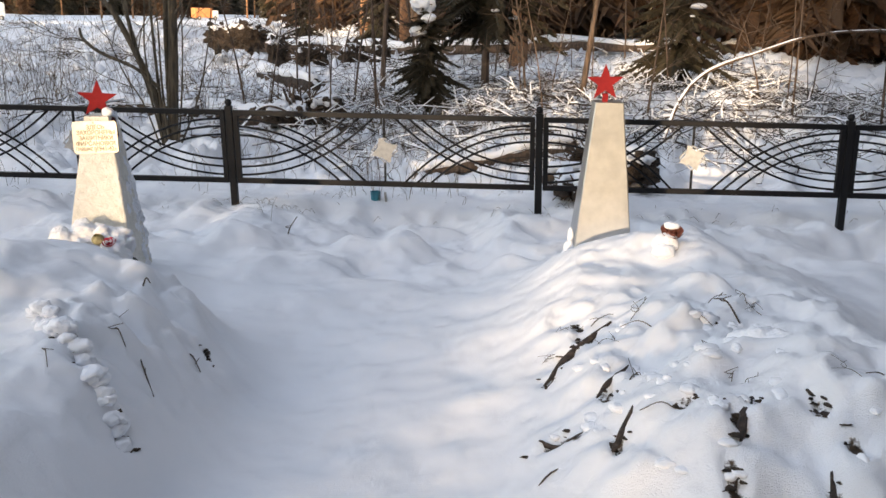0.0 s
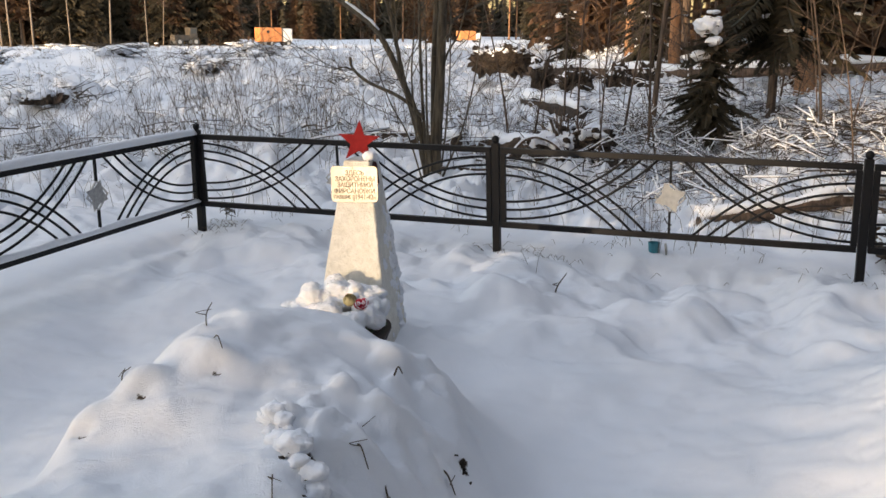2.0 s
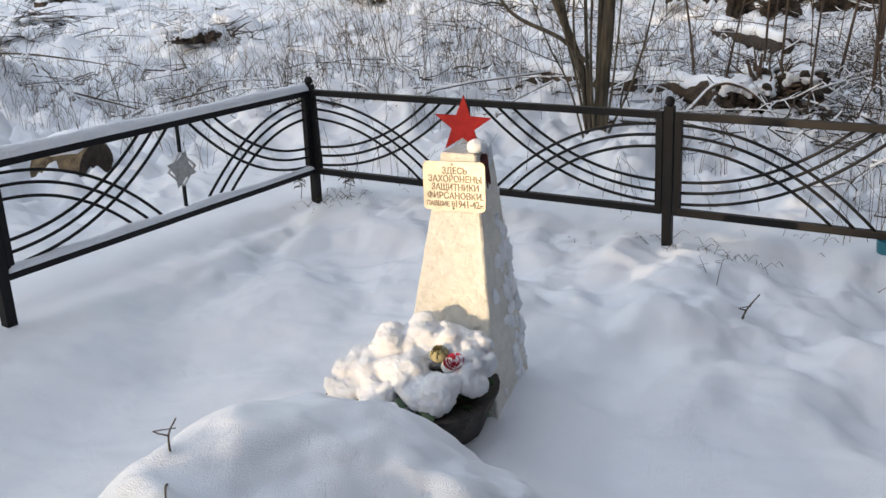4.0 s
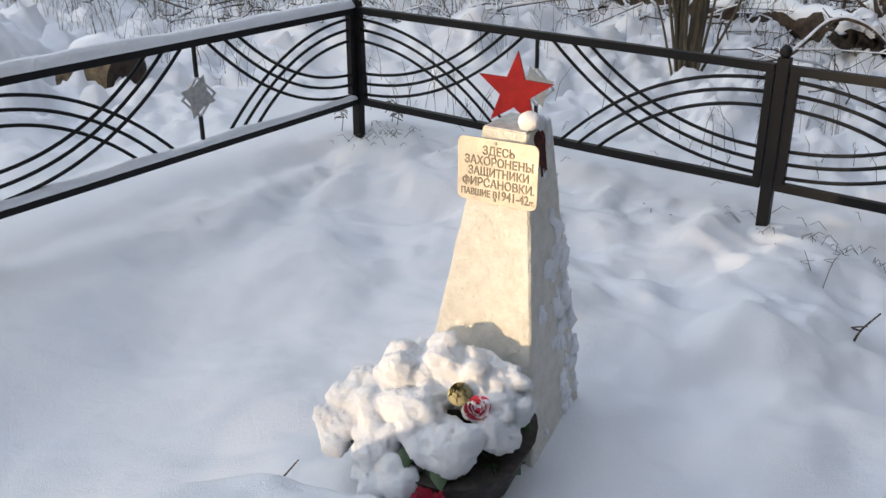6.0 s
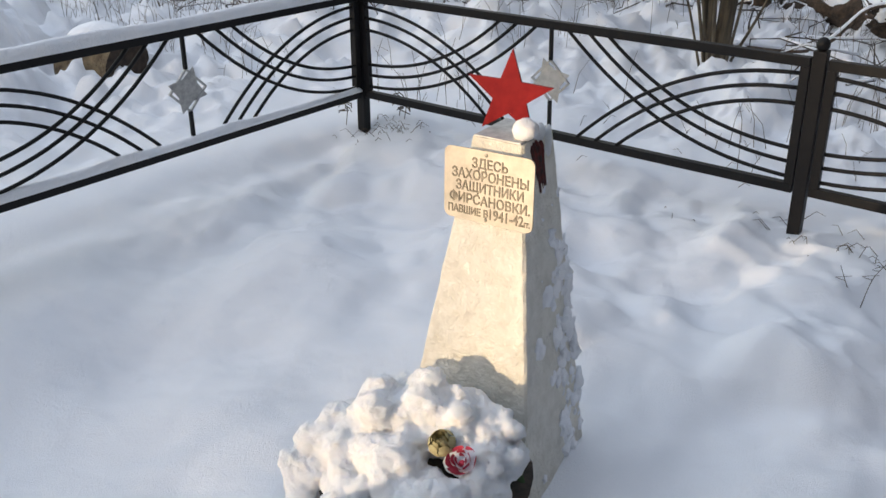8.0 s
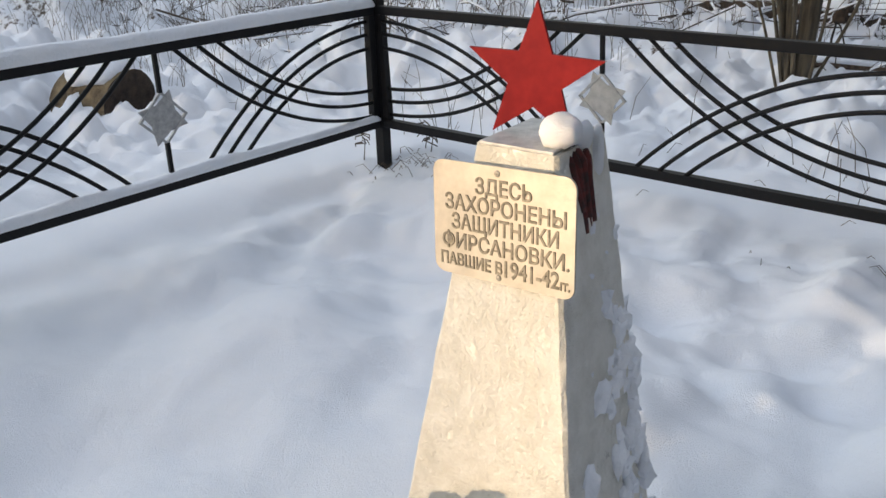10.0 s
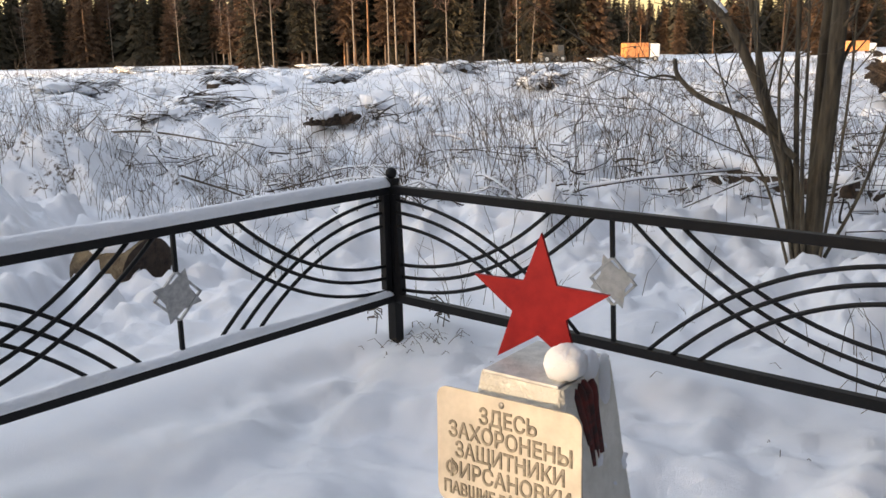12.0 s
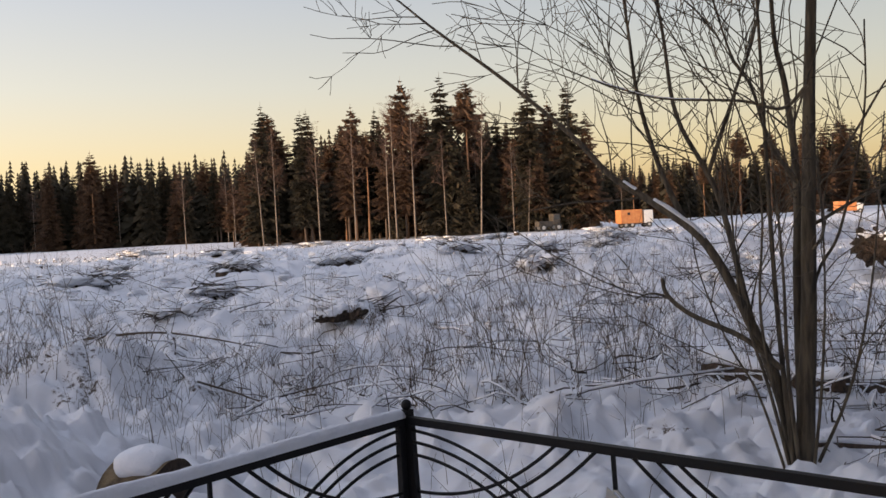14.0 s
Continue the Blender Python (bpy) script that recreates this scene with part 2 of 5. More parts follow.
# ragged bare patches on the mounds: centre, half sizes
BARE = [(2.90, -4.09, 0.04, 0.03), (2.97, -4.16, 0.045, 0.04), (3.05, -4.24, 0.05, 0.04), (3.14, -4.29, 0.03, 0.05), (3.21, -4.38, 0.03, 0.05), (3.23, -3.45, 0.03, 0.05),
        (4.68, -3.78, 0.03, 0.05), (4.76, -3.63, 0.045, 0.06), (4.85, -3.53, 0.05, 0.05), (4.85, -3.37, 0.035, 0.03), (4.84, -4.15, 0.03, 0.06), (4.66, -4.33, 0.06, 0.03),
        (4.82, -4.52, 0.03, 0.07), (5.02, -4.50, 0.03, 0.04), (5.21, -4.53, 0.025, 0.05), (5.14, -4.66, 0.03, 0.07), (5.07, -4.86, 0.03, 0.08), (5.30, -3.72, 0.03, 0.03),
        (5.38, -4.62, 0.03, 0.06), (5.42, -4.80, 0.03, 0.05), (5.32, -4.92, 0.03, 0.06),
        (2.48, -3.82, 0.030, 0.016), (2.31, -3.99, 0.028, 0.015), (2.18, -4.12, 0.030, 0.015)]


def height(x, y):
    x, y = np.asarray(x, float), np.asarray(y, float)
    d = np.hypot(x - 3, y + 3)
    inside = ss(0.6, -0.1, y) * ss(-0.5, 0.2, x)
    z = 0.04 + 0.10 * ss(1.0, 6.0, y) + 0.16 * fbm(x * 0.16, y * 0.16) * ss(3, 10, d)
    z = z + inside * (0.15 * fbm(x * 0.9, y * 0.9, 3, 0.45) + 0.23 * fbm(x * 2.1, y * 2.1, 3, 0.42) * (0.26 + 0.74 * ss(-2.2, -0.8, y)) * (0.45 + 0.55 * ss(0.3, 2.6, x + 1.2 * ss(-1.2, -0.3, y))) + 0.075 * fbm(x * 4.3, y * 4.3, 3, 0.45) * (0.30 + 0.70 * ss(-2.0, -0.8, y)))
    out = 1 - inside
    rough = ss(0.2, 2.0, y) + ss(-0.3, -2.0, x) * (y < 2)
    z = z + out * np.clip(rough, 0, 1) * (0.26 * fbm(x * 0.55, y * 0.55, 4) * ss(2, 5, d) + 0.30 * (0.3 - np.abs(fbm(x * 1.4, y * 1.4, 4, 0.6))) + 0.17 * np.maximum(fbm(x * 3.1, y * 3.1, 3), 0) + 0.13 * np.maximum(fbm(x * 5.3 + 3, y * 5.3, 3), 0) + 0.075 * fbm(x * 8, y * 8, 3, 0.6))
    z = z + ss(9, 30, d) * 0.45 * (0.5 - np.abs(fbm(x * 0.35, y * 0.35, 4))) * ss(400, 90, d)
    z = z + ss(5, 10, d) * ss(1, 4, y) * (0.26 * fbm(x * 0.95 + 5, y * 0.95, 3) + 0.14 * np.maximum(fbm(x * 2.3, y * 2.3 + 7, 3), 0)) * ss(90, 40, d)
    z = z - 1.5 * ss(35, 150, d)
    z = z + 0.7 * ss(4, 14, x + 0.35 * (y - 8)) * ss(3, 22, y)
    # the two grave mounds
    a = mound(x, y, 2.61, -3.40, 2.66, -4.75, 0.65, 0.525, 3.9)
    a = a * (1 - 0.12 * ss(-3.3, -4.2, y))
    b = mound(x, y, 5.47, -2.45, 5.47, -4.45, 0.78, 0.44, 3.2)
    edge = 0.06 * fbm(x * 2.6, y * 2.6, 4)
    z = z + a * (1 + edge) + b * (1 + edge)
    z = z + ss(0.05, 0.3, a + b) * (0.022 * fbm(x * 9, y * 9, 3, 0.6) + 0.035 * fbm(x * 3.4 + 8, y * 3.4, 2))
    z = z + inside * 0.005 * fbm(x * 12, y * 12, 2, 0.6)
    flank = np.exp(-((x - 3.02) / 0.24) ** 2) * ss(-2.9, -3.2, y) * ss(-4.4, -4.0, y)
    z = z + flank * (0.12 * fbm(x * 5.5, y * 5.5, 3, 0.5) + 0.075 * fbm(x * 12, y * 12, 2, 0.6))
    z = z + 0.035 * (1 + 0.7 * fbm(x * 9, y * 9, 2)) * np.exp(-((y + 4.02 + 0.80 * (x - 2.80) - 0.03 * np.sin(14 * x)) / 0.042) ** 2) * ss(2.74, 2.84, x) * ss(3.26, 3.16, x)
    z = z + ss(0.03, 0.25, b) * ss(-2.9, -3.4, y) * 0.10 * fbm(x * 5 + 0.5 * fbm(x * 3, y * 3), y * 5, 4, 0.5)
    # hump under the wreath, drift round the posts and the obelisks, path between the mounds
    z = z + hump(x, y, 2.25, -2.55, 0.30, 0.28, 0.10) + hump(x, y, 0.15, -0.05, 0.35, 0.25, 0.05)
    z = z + hump(x, y, 2.48, -2.02, 0.34, 0.36, 0.10) + hump(x, y, 5.60, -1.80, 0.30, 0.35, 0.14)
    z = z - hump(x, y, 3.8, -3.3, 0.5, 1.6, 0.05) - hump(x, y, 3.45, -3.2, 0.28, 0.9, 0.06)
    z = z + hump(x, y, 2.44, -3.76, 0.08, 0.07, 0.065) + hump(x, y, 2.27, -3.93, 0.08, 0.07, 0.07) + hump(x, y, 2.14, -4.07, 0.08, 0.07, 0.06)
    # snow heaps west of the fence, and the nearer humps of the clearing
    z = z + hump(x, y, -5.7, 1.0, 0.75, 0.6, 0.62) + hump(x, y, -6.3, 1.9, 0.5, 0.5, 0.4) + hump(x, y, -3.7, -0.65, 0.6, 0.5, 0.5) + hump(x, y, -7.4, 7.2, 1.2, 0.8, 0.40)
    z = z + hump(x, y, -14.5, 17.0, 2.5, 1.8, 0.45) + hump(x, y, -9.0, 14.0, 2.2, 1.5, 0.45) + hump(x, y, -18.8, 13.5, 2.0, 2.0, 0.3) + hump(x, y, -5.6, 5.45, 0.8, 0.45, 0.22)
    for cx, cy, rx, ry in BARE:
        z = z - hump(x, y, cx, cy, rx, ry, 0.045)
    return z


def soil_mask(x, y):
    m = np.zeros_like(x)
    for cx, cy, rx, ry in BARE:
        r = np.sqrt(((x - cx) / rx) ** 2 + ((y - cy) / ry) ** 2)
        m = np.maximum(m, 0.57 * ss(1.7, 0.5, r))
    # litter showing through the snow of the clearing and the thicket
    wild = np.clip(ss(0.5, 2.5, y) + ss(-0.8, -3.0, x), 0, 1)
    bare = 0.47 * ss(0.22, 0.46, fbm(x * 1.3 + 31, y * 1.3, 4, 0.65)) + 0.06 * ss(3, 6, x) * ss(1, 4, y)
    m = np.maximum(m, wild * bare)
    return m


def steps(a, b, fine, far, grow_lo, grow_hi):
    """Grid lines, fine from a to b and wider apart towards both ends."""
    mid = list(np.arange(a, b + fine / 2, fine))
    ends = []
    for grow in (grow_lo, grow_hi):
        out, d, st = [], 0.0, fine
        while d < far:
            st *= grow if d < 30 else 1.12
            d += st
            out.append(d)
        ends.append(out)
    return np.array([mid[0] - d for d in ends[0]][::-1] + mid + [mid[-1] + d for d in ends[1]])


gx, gy = steps(1.2, 6.2, 0.019, 900, 1.012, 1.018), steps(-5.2, 0.2, 0.019, 900, 1.05, 1.010)
GX, GY = np.meshgrid(gx, gy)
GZ = height(GX, GY)
nx, ny = len(gx), len(gy)
gm = bpy.data.meshes.new("ground")
idx = np.arange(nx * ny).reshape(ny, nx)
quads = np.stack([idx[:-1, :-1], idx[:-1, 1:], idx[1:, 1:], idx[1:, :-1]], -1).reshape(-1, 4)
gm.vertices.add(nx * ny)
gm.vertices.foreach_set("co", np.stack([GX, GY, GZ], -1).ravel())
gm.loops.add(quads.size)
gm.loops.foreach_set("vertex_index", quads.ravel())
gm.polygons.add(len(quads))
gm.polygons.foreach_set("loop_start", np.arange(0, quads.size, 4))
gm.polygons.foreach_set("use_smooth", np.ones(len(quads), bool))
gm.update(calc_edges=True)
gm.attributes.new("soil", "FLOAT", "POINT").data.foreach_set("value", soil_mask(GX, GY).ravel())
gm.materials.append(SNOW)
ground = tagged(new("ground", gm), "uneven snow-covered ground with two long grave mounds", "ground", kind="structure")


GXL, GYL = gx.tolist(), gy.tolist()


def gz(x, y):
    """The height of the ground's sheet at a place."""
    i, j = max(0, min(nx - 2, bisect(GXL, x) - 1)), max(0, min(ny - 2, bisect(GYL, y) - 1))
    u, v = (x - GXL[i]) / (GXL[i + 1] - GXL[i]), (y - GYL[j]) / (GYL[j + 1] - GYL[j])
    return float((GZ[j, i] * (1 - u) + GZ[j, i + 1] * u) * (1 - v) + (GZ[j + 1, i] * (1 - u) + GZ[j + 1, i + 1] * u) * v)


def bisect(a, x):
    lo, hi = 0, len(a)
    while lo < hi:
        m = (lo + hi) // 2
        lo, hi = (lo, m) if x < a[m] else (m + 1, hi)
    return lo


# ---- fence ----
TOP, LOW, TUBE = 0.808, 0.262, 0.041
NORTH_POSTS = (0.0, 2.5, 4.966, 7.41, 9.88)
LEAN = Matrix(((1, 0, -0.032, 0), (0, 1, -0.009, 0), (0, 0, 1, 0), (0, 0, 0, 1)))      # the north fence leans a little


def fence_panel(at, turn, PANEL, snowy, plate_mat, fence):
    """A welded panel between two posts PANEL apart, along its own x."""
    th = base("panel", at, turn)
    th.parent = fence
    a, b = 0.035, PANEL - 0.035
    for name, z in (("top_rail", TOP), ("bottom_rail", LOW)):
        part(name, box(bmesh.new(), ((a + b) / 2, 0, z), (b - a, TUBE, TUBE), 0.004), BLACK, th)
    for x in (a + 0.018, b - 0.018):
        part("stile", box(bmesh.new(), (x, 0, (TOP + LOW) / 2), (TUBE * 0.95, TUBE * 0.95, TOP - LOW - TUBE), 0.003), BLACK, th)
    inner_t, inner_b, half = TOP - 0.018, LOW + 0.018, PANEL / 2
    h = inner_t - inner_b
    for side in (0, 1):
        for k in range(3):
            for up in (0, 1):
                if up:
                    z0, z1, reach = inner_t - h * (0.95, 0.82, 0.70)[k], inner_t, half * (0.93, 0.84, 0.76)[k]
                else:
                    z0, z1, reach = inner_t - h * (0.06, 0.18, 0.31)[k], inner_b, half * (0.87, 0.79, 0.70)[k]
                pts = []
                for i in range(17):
                    s = i / 16
                    x = 0.06 + (reach - 0.06) * s
                    z = z0 + (z1 - z0) * (0.08 * s + 0.92 * s ** 2.25)
                    pts.append((PANEL - x if side else x, (0.007 if up else -0.007), z))
                t = Tubes()
                t.tube(pts, 0.0088, 0.0088, 8)
                t.make("arc", BLACK, th)
    zc = 0.535
    for z0, z1 in ((zc + 0.10, inner_t), (inner_b, zc - 0.10)):
        part("hanger", box(bmesh.new(), (half, 0, (z0 + z1) / 2), (0.017, 0.017, z1 - z0), 0.002), BLACK, th)
    bm = bmesh.new()
    for k in range(4):
        m = Matrix.Translation((half, 0, zc)) @ Matrix.Rotation(radians(45 + 90 * k), 4, "Y")
        box(bm, (0.072, 0, 0), (0.009, 0.011, 0.153), 0, m)
    part("diamond_frame", bm, plate_mat, th)
    bm = bmesh.new()
    ring = []
    for k in range(8):
        r, w = ((0.114, 0.061)[k % 2]), radians(22 + 45 * k)
        ring.append((half + r * math.cos(w), zc + r * math.sin(w)))
    lo = [bm.verts.new((x, -0.002, z)) for x, z in ring]
    hi = [bm.verts.new((x, 0.002, z)) for x, z in ring]
    bm.faces.new(lo), bm.faces.new(hi[::-1])
    for k in range(8):
        bm.faces.new((lo[k], hi[k], hi[(k + 1) % 8], lo[(k + 1) % 8]))
    part("star_plate", bm, plate_mat, th)
    if snowy:
        for z, hh in ((TOP, 0.060), (LOW, 0.042)):
            rnd = np.random.RandomState(3)
            vs, fs, n = [], [], 110
            for i in range(n + 1):
                x = a + (b - a) * i / n
                k = hh * (0.85 + 0.35 * fbm(np.array([x * 3.0]), np.array([z * 9]), 3)[0]) * (0.55 if i in (0, n) else 1)
                w = 0.0245 + 0.003 * rnd.rand()
                zz = z + 0.017
                for y, dz in ((-w, 0), (-w * 1.05, k * 0.45), (-w * 0.65, k * 0.88), (0, k), (w * 0.65, k * 0.9), (w * 1.05, k * 0.45), (w, 0)):
                    vs.append((x, y, zz + dz))
            for i in range(n):
                for j in range(6):
                    fs.append((7 * i + j, 7 * i + 7 + j, 7 * i + 8 + j, 7 * i + 1 + j))
            fs += [tuple(range(7)), tuple(7 * n + j for j in reversed(range(7)))]
            mesh_ob("snow_strip", vs, fs, SNOW_LUMP, th, "fresh snow lying along the rail", True)
    return th


def fence_post(at, fence):
    th = base("post", at)
    th.parent = fence
    part("shaft", box(bmesh.new(), (0, 0, 0.29), (0.055, 0.055, 1.14), 0.004), BLACK, th)
    bm = bmesh.new()
    bmesh.ops.create_uvsphere(bm, u_segments=16, v_segments=10, radius=0.028, matrix=Matrix.Translation((0, 0, 0.885)) @ Matrix.Diagonal((1, 1, 1.05, 1)))
    part("finial", bm, BLACK, th, smooth=True)
    return th


def leaning(thing):
    for o in thing.children:
        o.data.transform(LEAN)


fence = tagged(base("fence", (0, 0, 0)), "low black steel fence of crossing curved bars", "fence", "fences of the enclosure")
for i, x in enumerate(NORTH_POSTS):
    p = fence_post((x, 0, 0), fence)
    if i:
        leaning(p)
        leaning(fence_panel((NORTH_POSTS[i - 1], 0, 0), 0, x - NORTH_POSTS[i - 1], False, CREAM, fence))
WEST, WEST_TURN = 2.412, -91.5
fence = tagged(base("fence", (0, 0, 0), WEST_TURN), "low black steel fence with snow lying on its rails", "fence", "fences of the enclosure")
for i in range(1, 4):
    fence_post((WEST * i, 0, 0), fence)
for i in range(3):
    fence_panel((WEST * i, 0, 0), 0, WEST, True, SILVER, fence)


# ---- obelisks ----
def star(bm, r, thick):
    ring = []
    for k in range(10):
        q, w = (r if k % 2 == 0 else r * 0.40), radians(90 + 36 * k)
        ring.append((q * math.cos(w), q * math.sin(w)))
    f = [bm.verts.new((x, -thick / 2, z)) for x, z in ring]
    g = [bm.verts.new((x, thick / 2, z)) for x, z in ring]
    c0, c1 = bm.verts.new((0, -thick / 2, 0)), bm.verts.new((0, thick / 2, 0))
    for k in range(10):
        j = (k + 1) % 10
        bm.faces.new((f[k], c0, f[j])), bm.faces.new((g[j], c1, g[k])), bm.faces.new((f[k], f[j], g[j], g[k]))
    bmesh.ops.recalc_face_normals(bm, faces=bm.faces)
    return bm


def pillar(wx0, wx1, wy0, wy1, z0, z1, lean, worn, seed):
    """A tapered four-sided shaft with slightly worn arrises."""
    rnd = random.Random(seed)
    bm, n, rows = bmesh.new(), 26, []
    for i in range(n + 1):
        t = i / n
        z, wx, wy = z0 + (z1 - z0) * t, (wx0 + (wx1 - wx0) * t) / 2, (wy0 + (wy1 - wy0) * t) / 2
        row, c = [], 0.006
        for x, y in ((-wx + c, -wy), (wx - c, -wy), (wx, -wy + c), (wx, wy - c), (wx - c, wy), (-wx + c, wy), (-wx, wy - c), (-wx, -wy + c)):
            row.append(bm.verts.new((x + rnd.uniform(-worn, worn), y + lean * z + rnd.uniform(-worn, worn), z)))
        rows.append(row)
    for i in range(n):
        for k in range(8):
            j = (k + 1) % 8
            bm.faces.new((rows[i][k], rows[i][j], rows[i + 1][j], rows[i + 1][k]))
    bm.faces.new(rows[-1])
    bm.faces.new(rows[0][::-1])
    return bm


def lumps(spots, mat, name, parent=None, label="", sub=3, rough=0.22, freq=9.0):
    """Soft lumps: each spot is x, y, z, radius x, y, z; a countable few are pieces of their own."""
    if 1 < len(spots) <= 50:
        return [lumps([p], mat, name, parent, label, sub, rough, freq) for p in spots]
    vs, fs = [], []
    for k, (x, y, z, rx, ry, rz) in enumerate(spots):
        bm = bmesh.new()
        bmesh.ops.create_icosphere(bm, subdivisions=sub, radius=1)
        s = len(vs)
        bm.verts.ensure_lookup_table()
        for v in bm.verts:
            p = v.co.copy()
            q = Vector((p.x * rx, p.y * ry, p.z * rz)) * freq + Vector((k * 3.1, k * 1.7, 5))
            p *= 1 + rough * noise.fractal(q * 2, 1.0, 2.0, 3)
            if sub > 4:
                p *= 1 + 0.03 * noise.fractal(q * 9, 0.6, 2.0, 3)
            vs.append((x + p.x * rx, y + p.y * ry, z + p.z * rz))
        fs += [tuple(s + v.index for v in f.verts) for f in bm.faces]
        bm.free()
    return mesh_ob(name, vs, fs, mat, parent, label, True)


def lettering(text, size, at, mat, parent, width=0.0, shear=0.0):
    cu = bpy.data.curves.new("lettering", "FONT")
    cu.body, cu.size, cu.align_x, cu.extrude, cu.bevel_depth = text, size, "CENTER", 0.0006, 0.0007
    tmp = new("lettering_form", cu)
    bpy.context.view_layer.update()
    me = bpy.data.meshes.new_from_object(tmp.evaluated_get(bpy.context.evaluated_depsgraph_get()))
    bpy.data.objects.remove(tmp)
    bpy.data.curves.remove(cu)
    xs = [v.co.x for v in me.vertices]
    k = width / (max(xs) - min(xs)) if width and xs else 1
    mid = (max(xs) + min(xs)) / 2 if xs else 0
    me.transform(Matrix.Translation(at) @ Matrix.Rotation(radians(90), 4, "X") @ Matrix.Diagonal((k, 1, 1, 1)) @ Matrix.Translation((-mid, 0, 0)))
    me.materials.clear()
    me.materials.append(mat)
    ob = new("lettering", me)
    ob.parent = parent
    return ob


def plaque(parent):
    """A rounded sheet-metal plaque, its middle at its own origin."""
    w, h, t, r = 0.250, 0.178, 0.004, 0.018
    bm, ring = bmesh.new(), []
    for cx, cz, a0 in ((w / 2 - r, h / 2 - r, 0), (-w / 2 + r, h / 2 - r, 90), (-w / 2 + r, -h / 2 + r, 180), (w / 2 - r, -h / 2 + r, 270)):
        for k in range(6):
            a = radians(a0 + 18 * k)
            ring.append((cx + r * math.cos(a), cz + r * math.sin(a)))
    f = [bm.verts.new((x, -t / 2, z)) for x, z in ring]
    g = [bm.verts.new((x, t / 2, z)) for x, z in ring]
    bm.faces.new(f), bm.faces.new(g[::-1])
    for k in range(len(ring)):
        j = (k + 1) % len(ring)
        bm.faces.new((f[k], g[k], g[j], f[j]))
    bmesh.ops.recalc_face_normals(bm, faces=bm.faces)
    pl = part("plaque", bm, BRASS, parent, "pale brass plaque with engraved lettering")
    lines = (("ЗДЕСЬ", 0.033, 0.045, 0.100), ("ЗАХОРОНЕНЫ", 0.033, 0.015, 0.214), ("ЗАЩИТНИКИ", 0.033, -0.015, 0.190),
             ("ФИРСАНОВКИ.", 0.033, -0.046, 0.226))
    for text, size, z, wide in lines:
        lettering(text, size, (0.004, -t / 2 - 0.0004, z), INK, pl, wide)
    lettering("ПАВШИЕ В", 0.026, (-0.055, -t / 2 - 0.0004, -0.074), INK, pl, 0.115)
    lettering("1941-42", 0.036, (0.054, -t / 2 - 0.0004, -0.076), INK, pl, 0.094)
    lettering("гг.", 0.021, (0.1105, -t / 2 - 0.0004, -0.076), INK, pl, 0.016)
    for x, z in ((-0.006, 0.079), (-0.004, -0.080)):
        bm = bmesh.new()
        bmesh.ops.create_uvsphere(bm, u_segments=12, v_segments=8, radius=0.005, matrix=Matrix.Translation((x, -t / 2, z)) @ Matrix.Diagonal((1, 0.6, 1, 1)))
        part("screw", bm, SCREW, pl, smooth=True)
    return pl


O1 = base("memorial_obelisk", (2.274, -2.087, -0.016), 3.4)
part("shaft", pillar(0.466, 0.138, 0.383, 0.155, -0.10, 1.022, 0.05, 0.0012, 3), WHITE, O1)
st = part("star", star(bmesh.new(), 0.112, 0.006), RED, O1, "red-painted sheet-metal star")
st.matrix_basis = pose(-0.010, 0.045, 1.113, 2, 2.5, 8)
pl = plaque(O1)
pl.matrix_basis = pose(-0.002, -0.060, 0.913, -4, -2.8, -2.5)
cap = part("cap_plate", box(bmesh.new(), (0.0, 0.051, 1.024), (0.126, 0.156, 0.006), 0.002), SILVER, O1)
lumps([(0.052, 0.016, 1.046, 0.031, 0.031, 0.027), (0.062, 0.062, 1.03, 0.014, 0.026, 0.024), (0.070, 0.095, 0.99, 0.010, 0.018, 0.05)], FLUFF, "snow_cap", O1, "round lump of snow on the top", 4, 0.22, 14)
# ribbon hanging from the top
t = Tubes()
for k in range(5):
    dy, dr = 0.011 * k, 0.004 * (k % 3)
    t.tube(curve([(0.045, 0.010 + dy, 1.022), (0.066 + dr, 0.012 + dy, 1.004), (0.076 + dr * 0.5, 0.020 + dy * 0.8, 0.965), (0.083 + dr * 0.5, 0.030 + dy * 0.75, 0.925 - 0.012 * (k * 3 % 5))], 8), 0.011, 0.006, 6)
t.make("ribbon", plain("ribbon_cloth", (0.022, 0.009, 0.008), (0.11, 0.013, 0.010), 70, 0.8), O1, "dark red ribbon hanging under the snow cap")
rnd = random.Random(8)
spots = []
for k in range(120):
    z = 0.12 + 0.78 * (k / 120)
    wx, wy = (0.427 - 0.303 * z) / 2, (0.363 - 0.203 * z) / 2
    r = rnd.uniform(0.007, 0.024) * (1.2 if z < 0.75 else 0.6)
    y = wy * (rnd.uniform(0.25, 1.0) if rnd.random() < 0.9 else rnd.uniform(-0.5, 0.2)) + 0.05 * z
    spots.append((wx + 0.001, y, z + rnd.uniform(-0.03, 0.03), r * 0.6, r, r * 1.2))
lumps(spots, SNOW_LUMP, "snow_crust", O1, "wind-blown snow stuck to the shaded side", 2, 0.8, 110)["kind"] = "stuff"
tagged(O1, "whitewashed tapered memorial obelisk with a red star and plaque", "obelisk", "memorial obelisks")

